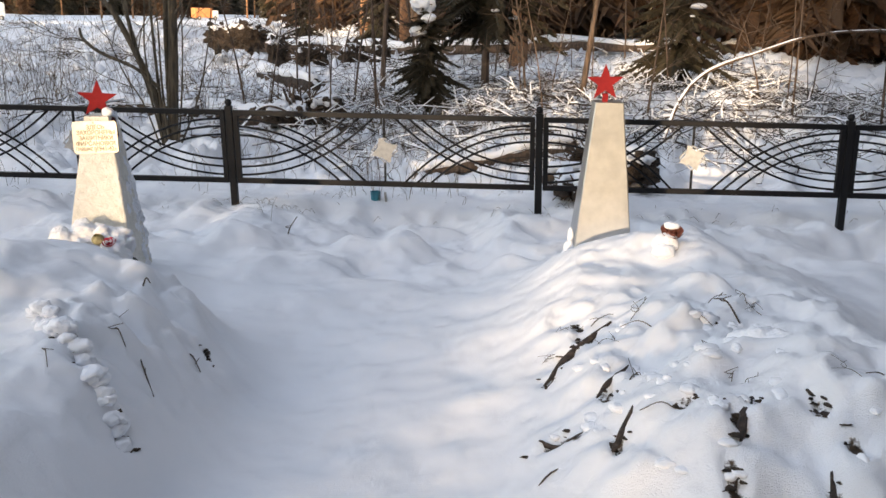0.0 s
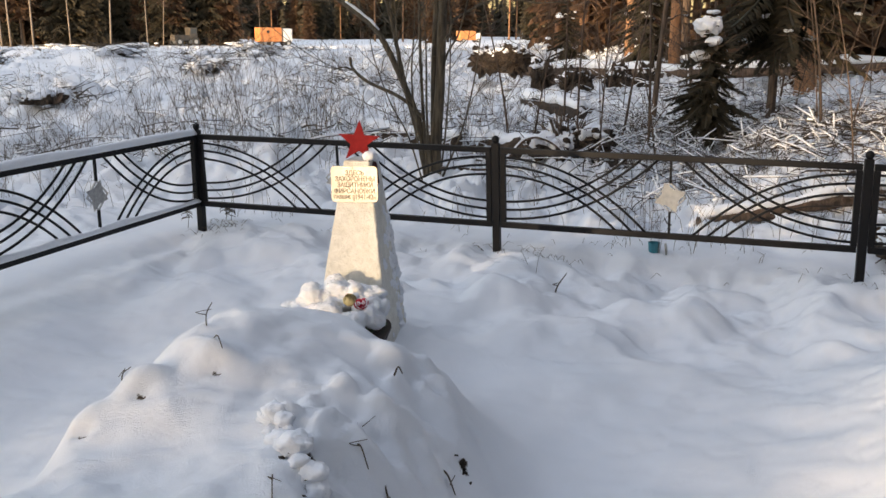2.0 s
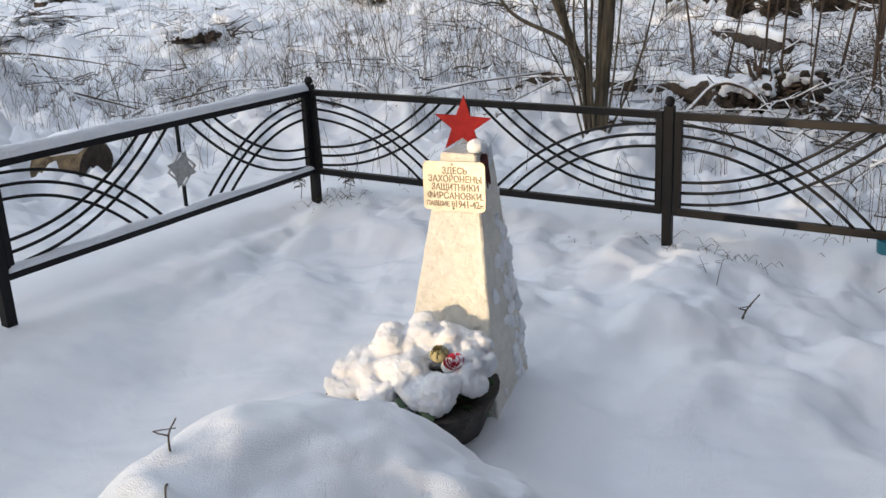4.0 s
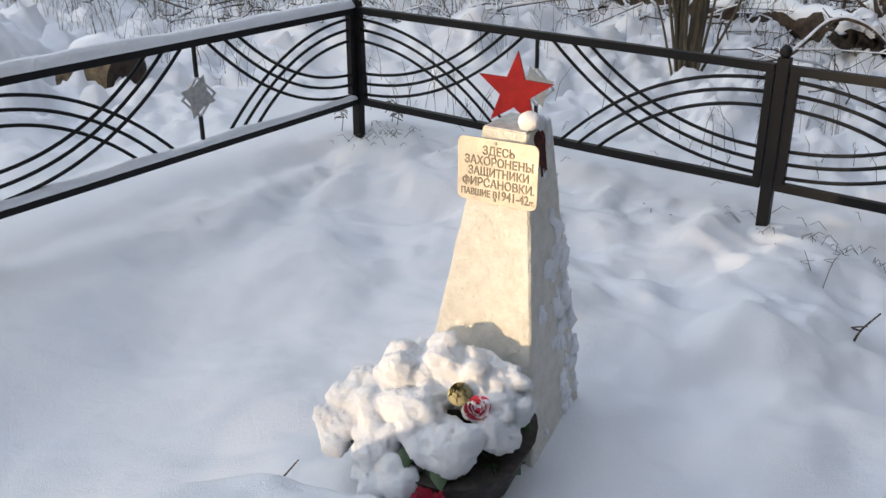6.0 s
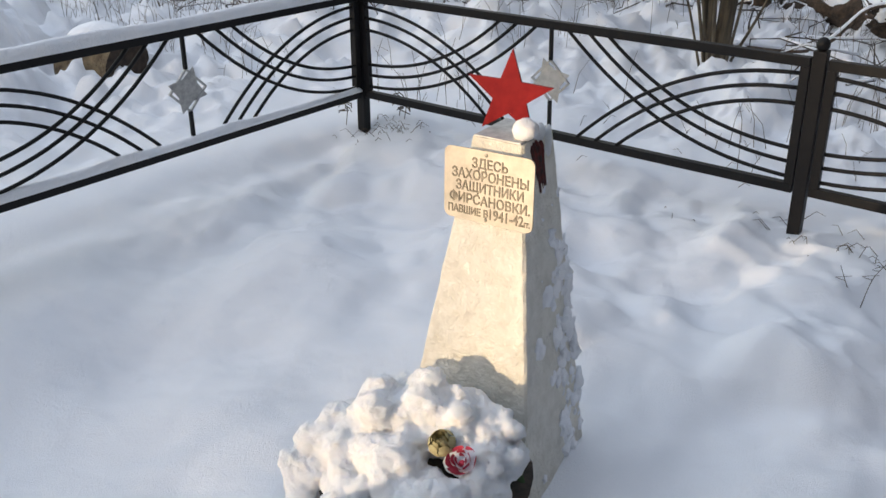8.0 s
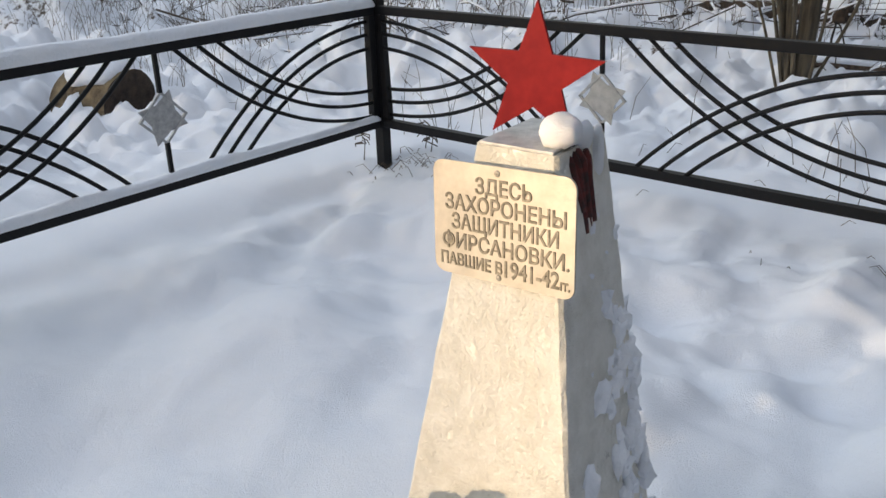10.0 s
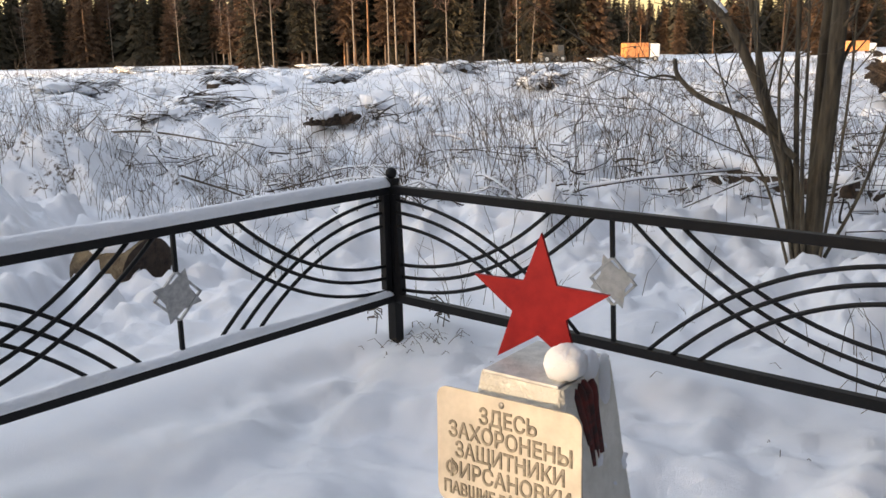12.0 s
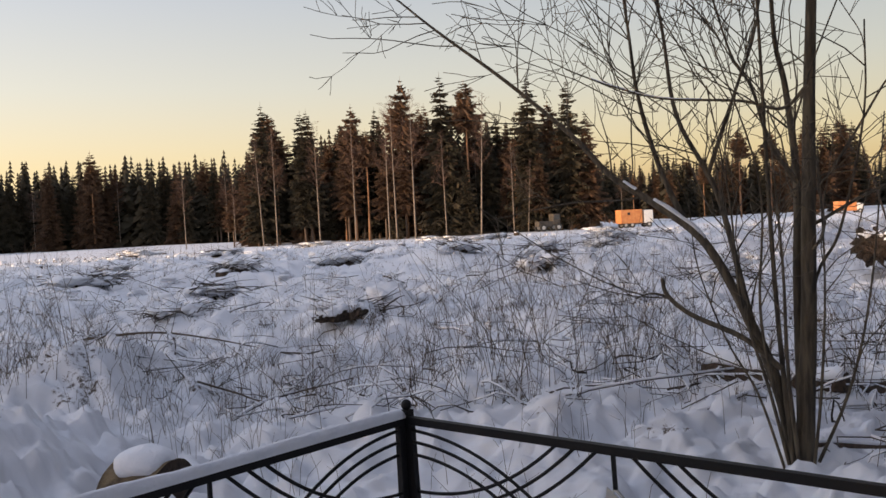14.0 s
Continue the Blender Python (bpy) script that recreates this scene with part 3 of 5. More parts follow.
O2 = base("memorial_obelisk", (5.205, -1.64, -0.006), -2)
part("shaft", pillar(0.405, 0.172, 0.40, 0.172, -0.05, 1.115, 0.06, 0.0008, 5), STEEL, O2)
st = part("star", star(bmesh.new(), 0.116, 0.006), RED, O2, "red-painted sheet-metal star")
st.matrix_basis = pose(-0.025, 0.05, 1.228, 0, -2, -2)
part("star_stem", box(bmesh.new(), (-0.02, 0.055, 1.135), (0.035, 0.008, 0.06), 0.002), RED, O2)
lumps([(-0.20, -0.10, 0.20, 0.035, 0.05, 0.07), (-0.19, -0.06, 0.30, 0.018, 0.03, 0.05), (-0.20, 0.0, 0.13, 0.05, 0.06, 0.06)], SNOW_LUMP, "snow_crust", O2, "snow stuck to the corner", 3, 0.3, 20)
tagged(O2, "silver-painted tapered steel memorial obelisk with a red star", "obelisk", "memorial obelisks")


# ---- wreath on the first mound ----
W = base("wreath_basket", (2.265, -2.40, 0.085))
bm = bmesh.new()
bmesh.ops.create_cone(bm, cap_ends=True, segments=24, radius1=0.20, radius2=0.27, depth=0.16, matrix=Matrix.Translation((0.02, 0.0, 0.06)))
for v in bm.verts:
    v.co += Vector((noise.noise(v.co * 9), noise.noise(v.co * 8 + Vector((3, 1, 2))), 0)) * 0.03
part("basket", bm, plain("dark_basket", (0.012, 0.014, 0.012), (0.05, 0.035, 0.03), 30, 0.8), W, "dark plastic basket")
rnd = random.Random(4)
LEAF = plain("artificial_leaves", (0.012, 0.035, 0.014), (0.04, 0.085, 0.03), 20, 0.5)
for k in range(70):
    a, r = rnd.uniform(0, 6.28), rnd.uniform(0.12, 0.22)
    bm = bmesh.new()
    n = 5
    L, wd = rnd.uniform(0.05, 0.09), rnd.uniform(0.015, 0.028)
    rows = []
    for i in range(n + 1):
        s = i / n
        w = wd * math.sin(math.pi * min(0.97, s * 0.9 + 0.08))
        zz = -0.35 * L * s * s
        rows.append([bm.verts.new((L * s, -w, zz - 0.2 * w)), bm.verts.new((L * s, 0, zz + 0.15 * w)), bm.verts.new((L * s, w, zz - 0.2 * w))])
    for i in range(n):
        for j in (0, 1):
            bm.faces.new((rows[i][j], rows[i + 1][j], rows[i + 1][j + 1], rows[i][j + 1]))
    lf = part("leaf", bm, LEAF, W, smooth=True)
    lf.matrix_basis = pose(0.02 + r * math.cos(a), r * math.sin(a), rnd.uniform(0.06, 0.26), rnd.uniform(-40, 40), rnd.uniform(-30, 50), math.degrees(a) + rnd.uniform(-60, 60))


def rose(at, size, mat, parent, label, opened=1.0):
    bm = bmesh.new()
    bmesh.ops.create_icosphere(bm, subdivisions=2, radius=size * 0.28, matrix=Matrix.Translation((0, 0, size * 0.35)))
    ob = part("rose", bm, mat, parent, label, True)
    for layer, (r, h, op) in enumerate(((0.35, 1.0, 0.05), (0.55, 0.95, 0.2), (0.8, 0.8, 0.45))):
        for k in range(4 + layer):
            a0 = 6.283 * k / (4 + layer) + layer * 0.5
            rows, bm = [], bmesh.new()
            for i in range(5):
                s = i / 4
                rr = r * size * (0.35 + 0.65 * math.sin(1.7 * s + 0.1)) * (1 - 0.45 * (1 - opened) * s * s) + opened * op * size * s * s * 0.5
                rows.append([bm.verts.new((rr * math.cos(a0 + u * (0.75 - 0.35 * s)), rr * math.sin(a0 + u * (0.75 - 0.35 * s)), h * size * s * (1.1 - 0.1 * abs(u)))) for u in (-1, -0.4, 0.4, 1)])
            for i in range(4):
                for j in range(3):
                    bm.faces.new((rows[i][j], rows[i][j + 1], rows[i + 1][j + 1], rows[i + 1][j]))
            part("petal", bm, mat, ob, "", True)
    ob.matrix_basis = pose(*at, 25, -10, 20)
    return ob


ROSE_TAN = plain("faded_rose", (0.30, 0.26, 0.13), (0.44, 0.39, 0.22), 40, 0.7)
ROSE_RED = plain("red_rose", (0.35, 0.02, 0.05), (0.55, 0.05, 0.09), 40, 0.6)
rose((0.110, -0.050, 0.285), 0.054, ROSE_TAN, W, "faded straw-coloured rose bud", 0.0)
rose((0.175, -0.065, 0.275), 0.036, ROSE_RED, W, "red cloth rose")
rose((0.150, -0.250, 0.085), 0.045, ROSE_RED, W, "red cloth rose")
rose((0.235, -0.10, 0.11), 0.035, LEAF, W, "green cloth flower")
spots = [(0.00, 0.02, 0.31, 0.085, 0.075, 0.07), (0.10, 0.02, 0.315, 0.06, 0.055, 0.05), (0.19, -0.02, 0.27, 0.065, 0.06, 0.055), (-0.10, -0.03, 0.27, 0.09, 0.085, 0.075),
         (0.02, -0.12, 0.24, 0.085, 0.08, 0.075), (0.145, -0.165, 0.205, 0.085, 0.075, 0.08), (-0.05, -0.20, 0.165, 0.075, 0.07, 0.065), (-0.17, -0.10, 0.20, 0.085, 0.085, 0.075),
         (-0.20, -0.19, 0.14, 0.07, 0.07, 0.06), (0.215, -0.075, 0.235, 0.048, 0.045, 0.06), (0.05, -0.25, 0.12, 0.065, 0.06, 0.055), (-0.11, 0.09, 0.25, 0.09, 0.08, 0.07),
         (-0.21, 0.03, 0.17, 0.07, 0.07, 0.07), (0.24, -0.03, 0.20, 0.04, 0.05, 0.05), (0.08, 0.09, 0.30, 0.07, 0.05, 0.05),
         (0.16, 0.06, 0.30, 0.07, 0.05, 0.045), (0.06, -0.02, 0.27, 0.06, 0.05, 0.05), (-0.12, -0.13, 0.22, 0.07, 0.07, 0.06), (0.235, 0.03, 0.25, 0.04, 0.05, 0.05), (-0.02, -0.26, 0.10, 0.06, 0.05, 0.05)]
rnd = random.Random(17)
mb = bpy.data.metaballs.new("snow_form")
mb.resolution = mb.render_resolution = 0.0075
mb.threshold = 0.55
for x, y, z, rx, ry, rz in spots:
    for k in range(4):
        q = 1.0 if k == 0 else rnd.uniform(0.45, 0.66)
        a, e = rnd.uniform(0, 6.283), rnd.uniform(-0.4, 1.1)
        off = 0.0 if k == 0 else 0.78
        el = mb.elements.new(type="ELLIPSOID")
        el.co = (x + off * rx * math.cos(a) * math.cos(e), y + off * ry * math.sin(a) * math.cos(e), z + off * rz * math.sin(e))
        el.radius = 1.0
        el.size_x, el.size_y, el.size_z = rx * q * 1.22, ry * q * 1.22, rz * q * 1.22
        el.stiffness = 5.0
tmp = new("snow_form", mb)
bpy.context.view_layer.update()
me = bpy.data.meshes.new_from_object(tmp.evaluated_get(bpy.context.evaluated_depsgraph_get()))
bpy.data.objects.remove(tmp)
bpy.data.metaballs.remove(mb)
me.materials.clear()
me.materials.append(FLUFF)
shift = [v.normal * (0.010 * noise.fractal(v.co * 22, 0.9, 2.0, 3) + 0.0045 * noise.fractal(v.co * 95, 0.7, 2.0, 3)) for v in me.vertices]
for v, d in zip(me.vertices, shift):
    v.co += d
me.polygons.foreach_set("use_smooth", [True] * len(me.polygons))
cover = new("snow_cover", me)
cover.parent = W
tagged(cover, "fluffy pillows of fresh snow grown together")
tagged(W, "grave wreath basket with red roses half buried in snow", "wreath")


# ---- trees ----
def spruce(name, h, seed, bare=0.05, spread=0.17, whorls=34, needles=None, sag=0.35, bark=None, fine=6, blade=0.20, reps=2, twig_len=1.0):
    """A conifer: tapered trunk and a crown of drooping ragged sprays."""
    rnd = random.Random(seed)
    th = base(name, (0, 0, 0))
    t = Tubes()
    bend = rnd.uniform(-0.012, 0.012) * h
    t.tube([(bend * math.sin(3 * s / 8), 0, h * s / 8 - (0.4 if s == 0 else 0)) for s in range(9)], h * 0.0115 + 0.02, 0.012, 8)
    vs, fs = [], []
    for w in range(whorls):
        f = (w + rnd.uniform(-0.3, 0.3)) / whorls
        z = h * (bare + (0.985 - bare) * f)
        shape = (1 - f) ** 0.65 * (0.55 + 0.45 * min(1, f / 0.12)) + 0.02
        for k in range(rnd.randint(5, 8)):
            if rnd.random() < 0.10:
                continue
            L = h * spread * shape * rnd.uniform(0.55, 1.2)
            a = rnd.uniform(0, 6.283)
            c, s_ = math.cos(a), math.sin(a)
            up = rnd.uniform(-0.10, 0.25) - sag * (1 - f)
            n = fine
            spine = []
            for i in range(n + 1):
                q = i / n
                spine.append((L * q, z + up * L * q - sag * 0.5 * L * q * q + 0.12 * L * q ** 4))
            s0 = len(vs)
            wd = 0.012 * L + 0.006 * h / 20
            for x, zz in spine:
                vs.append((x * c + wd * s_, x * s_ - wd * c, zz)), vs.append((x * c - wd * s_, x * s_ + wd * c, zz))
            for i in range(n):
                q = s0 + 2 * i
                fs.append((q, q + 2, q + 3, q + 1))
                x, zz = spine[i + 1]
                for side in (-1, 1):
                    for rep_ in range(reps):
                        ll = twig_len * L * rnd.uniform(0.20, 0.46) * (1.15 - 0.75 * (i + 1) / n)
                        fw = rnd.uniform(0.3, 0.9)
                        x0 = x - L / n * rnd.random()
                        ty, tx = side * ll, x0 + ll * fw
                        tz = zz - ll * rnd.uniform(0.25, 1.1)
                        w2 = ll * blade + 0.004 * h / 20
                        e = len(vs)
                        for xx, yy, z2 in ((x0 - w2, 0, zz), (x0 + w2, 0, zz), ((x0 + tx) / 2 + w2, ty * 0.6, (zz + tz) / 2 + 0.08 * ll), (tx, ty, tz), ((x0 + tx) / 2 - w2, ty * 0.5, (zz + tz) / 2 - 0.15 * ll)):
                            vs.append((xx * c - yy * s_, xx * s_ + yy * c, z2))
                        fs.append((e, e + 1, e + 2, e + 3, e + 4))
    t.make("trunk", bark or BARK_DARK, th)
    mesh_ob("crown", vs, fs, needles or NEEDLES, th)
    return th


def grow(t, p, d, L, r, depth, rnd, tip=0.0012, up=0.15, kids=(2, 4), thin=None):
    """A bare branch with side branches."""
    n = max(3, min(7, int(L / 0.12)))
    pts, q = [Vector(p)], Vector(p)
    dd = Vector(d).normalized()
    for i in range(n):
        dd = (dd + Vector((rnd.gauss(0, 0.15), rnd.gauss(0, 0.15), rnd.gauss(0, 0.13) + up * 0.12))).normalized()
        q = q + dd * (L / n)
        pts.append(q.copy())
    t.tube(pts, r, max(tip, r * 0.35), 6 if r > 0.012 else 4 if r > 0.004 else 3, cap=False)
    if depth > 0:
        for k in range(rnd.randint(*kids)):
            s = rnd.uniform(0.25, 0.95)
            i = min(int(s * n), n - 1)
            ax = (pts[i + 1] - pts[i]).normalized()
            side = ax.cross(Vector((rnd.gauss(0, 1), rnd.gauss(0, 1), rnd.gauss(0, 1)))).normalized()
            grow(t, pts[i], ax * 0.75 + side * 0.75, L * rnd.uniform(0.30, 0.6), max(tip, r * (1 - 0.6 * s) * 0.6), depth - 1, rnd, tip, up, kids)


def bare_tree(name, h, seed, r, bark, branches=26, start=0.35, lean=0.03, twigs=None):
    rnd = random.Random(seed)
    th = base(name, (0, 0, 0))
    t = Tubes()
    ln = (rnd.uniform(-lean, lean) * h, rnd.uniform(-lean, lean) * h)
    pts = [(ln[0] * (s / 8) ** 1.5, ln[1] * (s / 8) ** 1.5, h * s / 8 - (0.3 if s == 0 else 0)) for s in range(9)]
    t.tube(pts, r, r * 0.12, 8)
    t.make("trunk", bark, th)
    c = Tubes()
    for k in range(branches):
        f = start + (1 - start) * (k + rnd.random()) / branches * 0.97
        p = curve(pts, 40)[int(f * 40)]
        a = rnd.uniform(0, 6.283)
        grow(c, p, (math.cos(a), math.sin(a), rnd.uniform(0.4, 1.3)), h * 0.22 * (1.15 - f) + 0.25, r * 0.34 * (1.1 - f) + 0.004, 2, rnd, 0.004 * max(1, h / 8))
    c.make("crown", twigs or bark, th)
    return th


FX, FY = Vector((-0.649, 0.760)), Vector((0.760, 0.649))    # across the clearing, and sideways along its far edge


def field(d, s):
    p = Vector((3.2, -3.4)) + FX * d + FY * s
    return p.x, p.y


def plant(proto, x, y, h, turn, label, category, group, lean=0.0, native=None):
    """A copy of a tree prototype, scaled to h."""
    k = h / native
    ob = copy_thing(proto, pose(x, y, gz(x, y) - 0.05, lean, 0, turn))
    ob.scale = (k, k, k)
    return tagged(ob, label, category, group)


rnd = random.Random(12)
SPR = [spruce("spruce_tree", 20, 30 + k, b, sp, wh, nd) for k, (b, sp, wh, nd) in enumerate(
    ((0.03, 0.19, 52, NEEDLES), (0.08, 0.17, 50, NEEDLES), (0.18, 0.18, 42, NEEDLES), (0.02, 0.20, 50, NEEDLES_DRY), (0.25, 0.16, 38, NEEDLES_DRY)))]
PIN = [spruce("pine_tree", 20, 50 + k, b, 0.15, 20, NEEDLES_DRY, 0.10, BARK_PINE, 12, 0.07) for k, b in enumerate((0.58, 0.68))]
BIR = [bare_tree("birch_tree", 20, 60 + k, 0.13, BARK_BIRCH, 30, 0.45, 0.03, TWIG_FAR) for k in range(2)]
YOUNG = [spruce("young_spruce", 3, 90 + k, 0.04, 0.22, 22, NEEDLES, 0.4) for k in range(2)]
L_SPR, L_PIN, L_BIR = "tall dark green spruce at the edge of the clearing", "tall pine with a bare reddish trunk", "leafless slender birch with a pale trunk"


def wood(rows, group):
    """Rows of d from, d to, s from, s to, count, height from, height to."""
    for d0, d1, s0, s1, n, h0, h1, shares in rows:
        for k in range(n):
            d, s, h, q = rnd.uniform(d0, d1), s0 + (s1 - s0) * (k + rnd.random()) / n, rnd.uniform(h0, h1), rnd.random()
            x, y = field(d, s)
            if q < shares[0]:
                plant(SPR[rnd.randrange(5)], x, y, h, rnd.uniform(0, 360), L_SPR, "spruce", group, 0, 20)
            elif q < shares[0] + shares[1]:
                plant(PIN[rnd.randrange(2)], x, y, h, rnd.uniform(0, 360), L_PIN, "pine", group, 0, 20)
            else:
                plant(BIR[rnd.randrange(2)], x, y, h * 0.9, rnd.uniform(0, 360), L_BIR, "birch", group, 0, 20)


wood([(205, 215, -160, -43, 60, 16, 21, (0.70, 0.16)),
      (145, 152, -35, 23, 30, 8, 20, (0.78, 0.16)), (153, 165, -33, 24, 34, 17, 24, (0.9, 0.05)),
      (235, 248, 18, 115, 50, 13, 18, (0.80, 0.10)), (165, 200, 66, 120, 26, 15, 21, (0.8, 0.1))], "far woods round the clearing")
# the tallest ones of the stand
for s, h, kind in ((-29, 24, 1), (-21.5, 22.5, 2), (-14, 23, 5), (-5.5, 27, 5), (1, 27.5, 0), (5, 26, 6), (15.5, 26.5, 0), (22, 25.5, 1), (25, 20, 3)):
    x, y = field(148, s)
    pr = (SPR + PIN)[kind]
    plant(pr, x, y, h, s * 40, L_SPR if kind < 5 else L_PIN, "spruce" if kind < 5 else "pine", "far woods round the clearing", 0, 20)
for s, h, tilt in ((-28.5, 17, 4), (-26.3, 19, 0), (-19.4, 19.5, 0), (-13.6, 20.5, 0), (-8.2, 22, 0), (-7.0, 23, 1), (-4.0, 24, 0), (1.0, 17, 0), (6.6, 23, -3), (11.9, 15, 0), (14.2, 12, -5), (-33, 11, 0), (-41, 14, 0)):
    x, y = field(142.5, s)
    plant(BIR[rnd.randrange(2)], x, y, h, s * 50, L_BIR, "birch", "far woods round the clearing", tilt, 20)
x, y = field(205, -80)
plant(PIN[0], x, y, 23, 10, L_PIN, "pine", "far woods round the clearing", 0, 20)

# wood on the east side
for k in range(110):
    x, y = rnd.uniform(-16, 36), rnd.uniform(34, 80)
    if x < 4.4 - 0.2 * (y + 3.3):
        continue
    q = rnd.random()
    if q < 0.35:
        plant(SPR[3 + rnd.randrange(2)], x, y, rnd.uniform(13, 21), rnd.uniform(0, 360), L_SPR, "spruce", "east wood", 0, 20)
    elif q < 0.8:
        plant(PIN[rnd.randrange(2)], x, y, rnd.uniform(17, 23), rnd.uniform(0, 360), L_PIN, "pine", "east wood", 0, 20)
    else:
        plant(BIR[rnd.randrange(2)], x, y, rnd.uniform(12, 18), rnd.uniform(0, 360), L_BIR, "birch", "east wood", 0, 20)
for x, y, h in ((5.7, 14.5, 19), (2.6, 21, 15), (3.8, 26, 18), (8.5, 25, 20), (0.5, 29, 17)):
    plant(PIN[rnd.randrange(2)], x, y, h, rnd.uniform(0, 360), L_PIN, "pine", "east wood", 0, 20)
for x, y, h in ((6.8, 19, 18), (11, 21, 19), (15, 17, 18), (5.2, 24, 16), (9, 29, 20), (2.4, 31, 17), (12.5, 15, 15)):
    plant(SPR[3 + rnd.randrange(2)], x, y, h, rnd.uniform(0, 360), L_SPR, "spruce", "east wood", 0, 20)
# close conifers, mostly out of view, set to darken the obelisk's east face
for k in range(44):
    x, y = rnd.uniform(11.5, 22), -22 + 50 * (k + rnd.random()) / 44
    x += max(0, y - 3) * 0.3
    plant(SPR[rnd.randrange(5)] if rnd.random() < 0.7 else PIN[rnd.randrange(2)], x, y, rnd.uniform(13, 19), rnd.uniform(0, 360), "conifer added beside the graves to darken the eastern sky", "tree", "east wood", 0, 20)


# unseen conifers added on the south-east to block skylight from the mounds
for k in range(64):
    x, y = 6.5 + 13 * rnd.random(), -27 + 17 * (k + rnd.random()) / 64
    plant(SPR[rnd.randrange(5)], x + 0.25 * (y + 10), y, rnd.uniform(17, 23), rnd.uniform(0, 360), "conifer added beside the graves to darken the eastern sky", "tree", "east wood", 0, 20)


def far_wood(rows):
    """Dense rows of conifers, too far to tell apart, as one mesh."""
    vs, fs = [], []
    for d0, d1, s0, s1, n, h0, h1 in rows:
        for k in range(n):
            d, s_, h = rnd.uniform(d0, d1), s0 + (s1 - s0) * (k + rnd.random()) / n, rnd.uniform(h0, h1)
            x, y = field(d, s_)
            z0, rad = gz(x, y), h * rnd.uniform(0.16, 0.24)
            for w in range(22):
                f = w / 22
                for b in range(6):
                    a, L = rnd.uniform(0, 6.283), rad * (1 - f) ** 0.85 * rnd.uniform(0.6, 1.2) + 0.1
                    zz = z0 + h * (0.02 + 0.97 * f)
                    c, s1_, t0 = math.cos(a), math.sin(a), len(vs)
                    wd = 0.35 * L + 0.1
                    vs += [(x, y, zz + 0.04 * h), (x + c * L * 0.6 - s1_ * wd, y + s1_ * L * 0.6 + c * wd, zz - 0.2 * L), (x + c * L, y + s1_ * L, zz - 0.45 * L), (x + c * L * 0.6 + s1_ * wd, y + s1_ * L * 0.6 - c * wd, zz - 0.25 * L)]
                    fs.append((t0, t0 + 1, t0 + 2, t0 + 3))
    tagged(mesh_ob("far_wood", vs, fs, NEEDLES), "dense dark conifer forest beyond the clearing and its unseen sun screen", "forest", kind="stuff")


far_wood([(212, 235, -170, -40, 240, 17, 23), (160, 185, -33, 25, 110, 15, 23), (240, 270, 16, 130, 150, 12, 19)])
# unseen trees added towards the sun to filter it: dense, with two thin places
for k in range(96):
    d, s = rnd.uniform(42, 80), -52 + 104 * (k + rnd.random()) / 96
    x, y = 3 + sun_dir.x * d + sun_dir.y * s, -2.5 + sun_dir.y * d - sun_dir.x * s
    if 9 < s < 20:
        continue
    pr, h = (PIN + BIR)[rnd.randrange(4)], rnd.uniform(17, 22)
    if (abs(s) > 9 or s > 2) and rnd.random() < 0.6:
        pr, h = SPR[rnd.randrange(5)], rnd.uniform(12, 18)
    plant(pr, x, y, h, rnd.uniform(0, 360), "unseen tree added behind the graves to filter the sun", "tree", "south wood", 0, 20)
# a belt of unseen young spruces added before it to shape the sunlight: tall, but for one low place
for row in (0, 1, 2):
    for k in range(44):
        d, s = 20 + 4 * row + rnd.uniform(-2, 3), -22 + k + 0.33 * row + rnd.uniform(-0.25, 0.25)
        low = (d + 1) * math.tan(radians(SUN_EL)) + rnd.gauss(0.45, 0.06)
        if -3.2 < s < -1.7:
            h = low - rnd.uniform(0.02, 0.34)
        elif 0.3 < s < 1.2:
            h = low
        elif -0.8 < s < 2.5:
            h = low + rnd.uniform(0.2, 1.5)
        else:
            h = rnd.uniform(5, 8) if s < 2 or rnd.random() < 0.55 else low - rnd.uniform(0.0, 0.5)
        x, y = 3 + sun_dir.x * d + sun_dir.y * s, -2.5 + sun_dir.y * d - sun_dir.x * s
        plant(YOUNG[rnd.randrange(2)], x, y, h, rnd.uniform(0, 360), "unseen young spruce added behind the graves as sun screen", "spruce", "south wood", 0, 3)
# unseen wood added on the south-west, whose shade lies on the far forest
far_wood([(172, 180, -235, -116, 150, 22, 27)])
for p in SPR + PIN + BIR + YOUNG:
    for o in (*p.children_recursive, p):
        bpy.data.objects.remove(o)


# ---- the many-stemmed willow by the fence ----
WX, WY = 1.25, 2.33
R2 = Vector((0.948, 0.316))         # sideways, as seen from the graves


def wpt(s, z, back=0.0):
    return Vector((R2.x * s - R2.y * back, R2.y * s + R2.x * back, z))


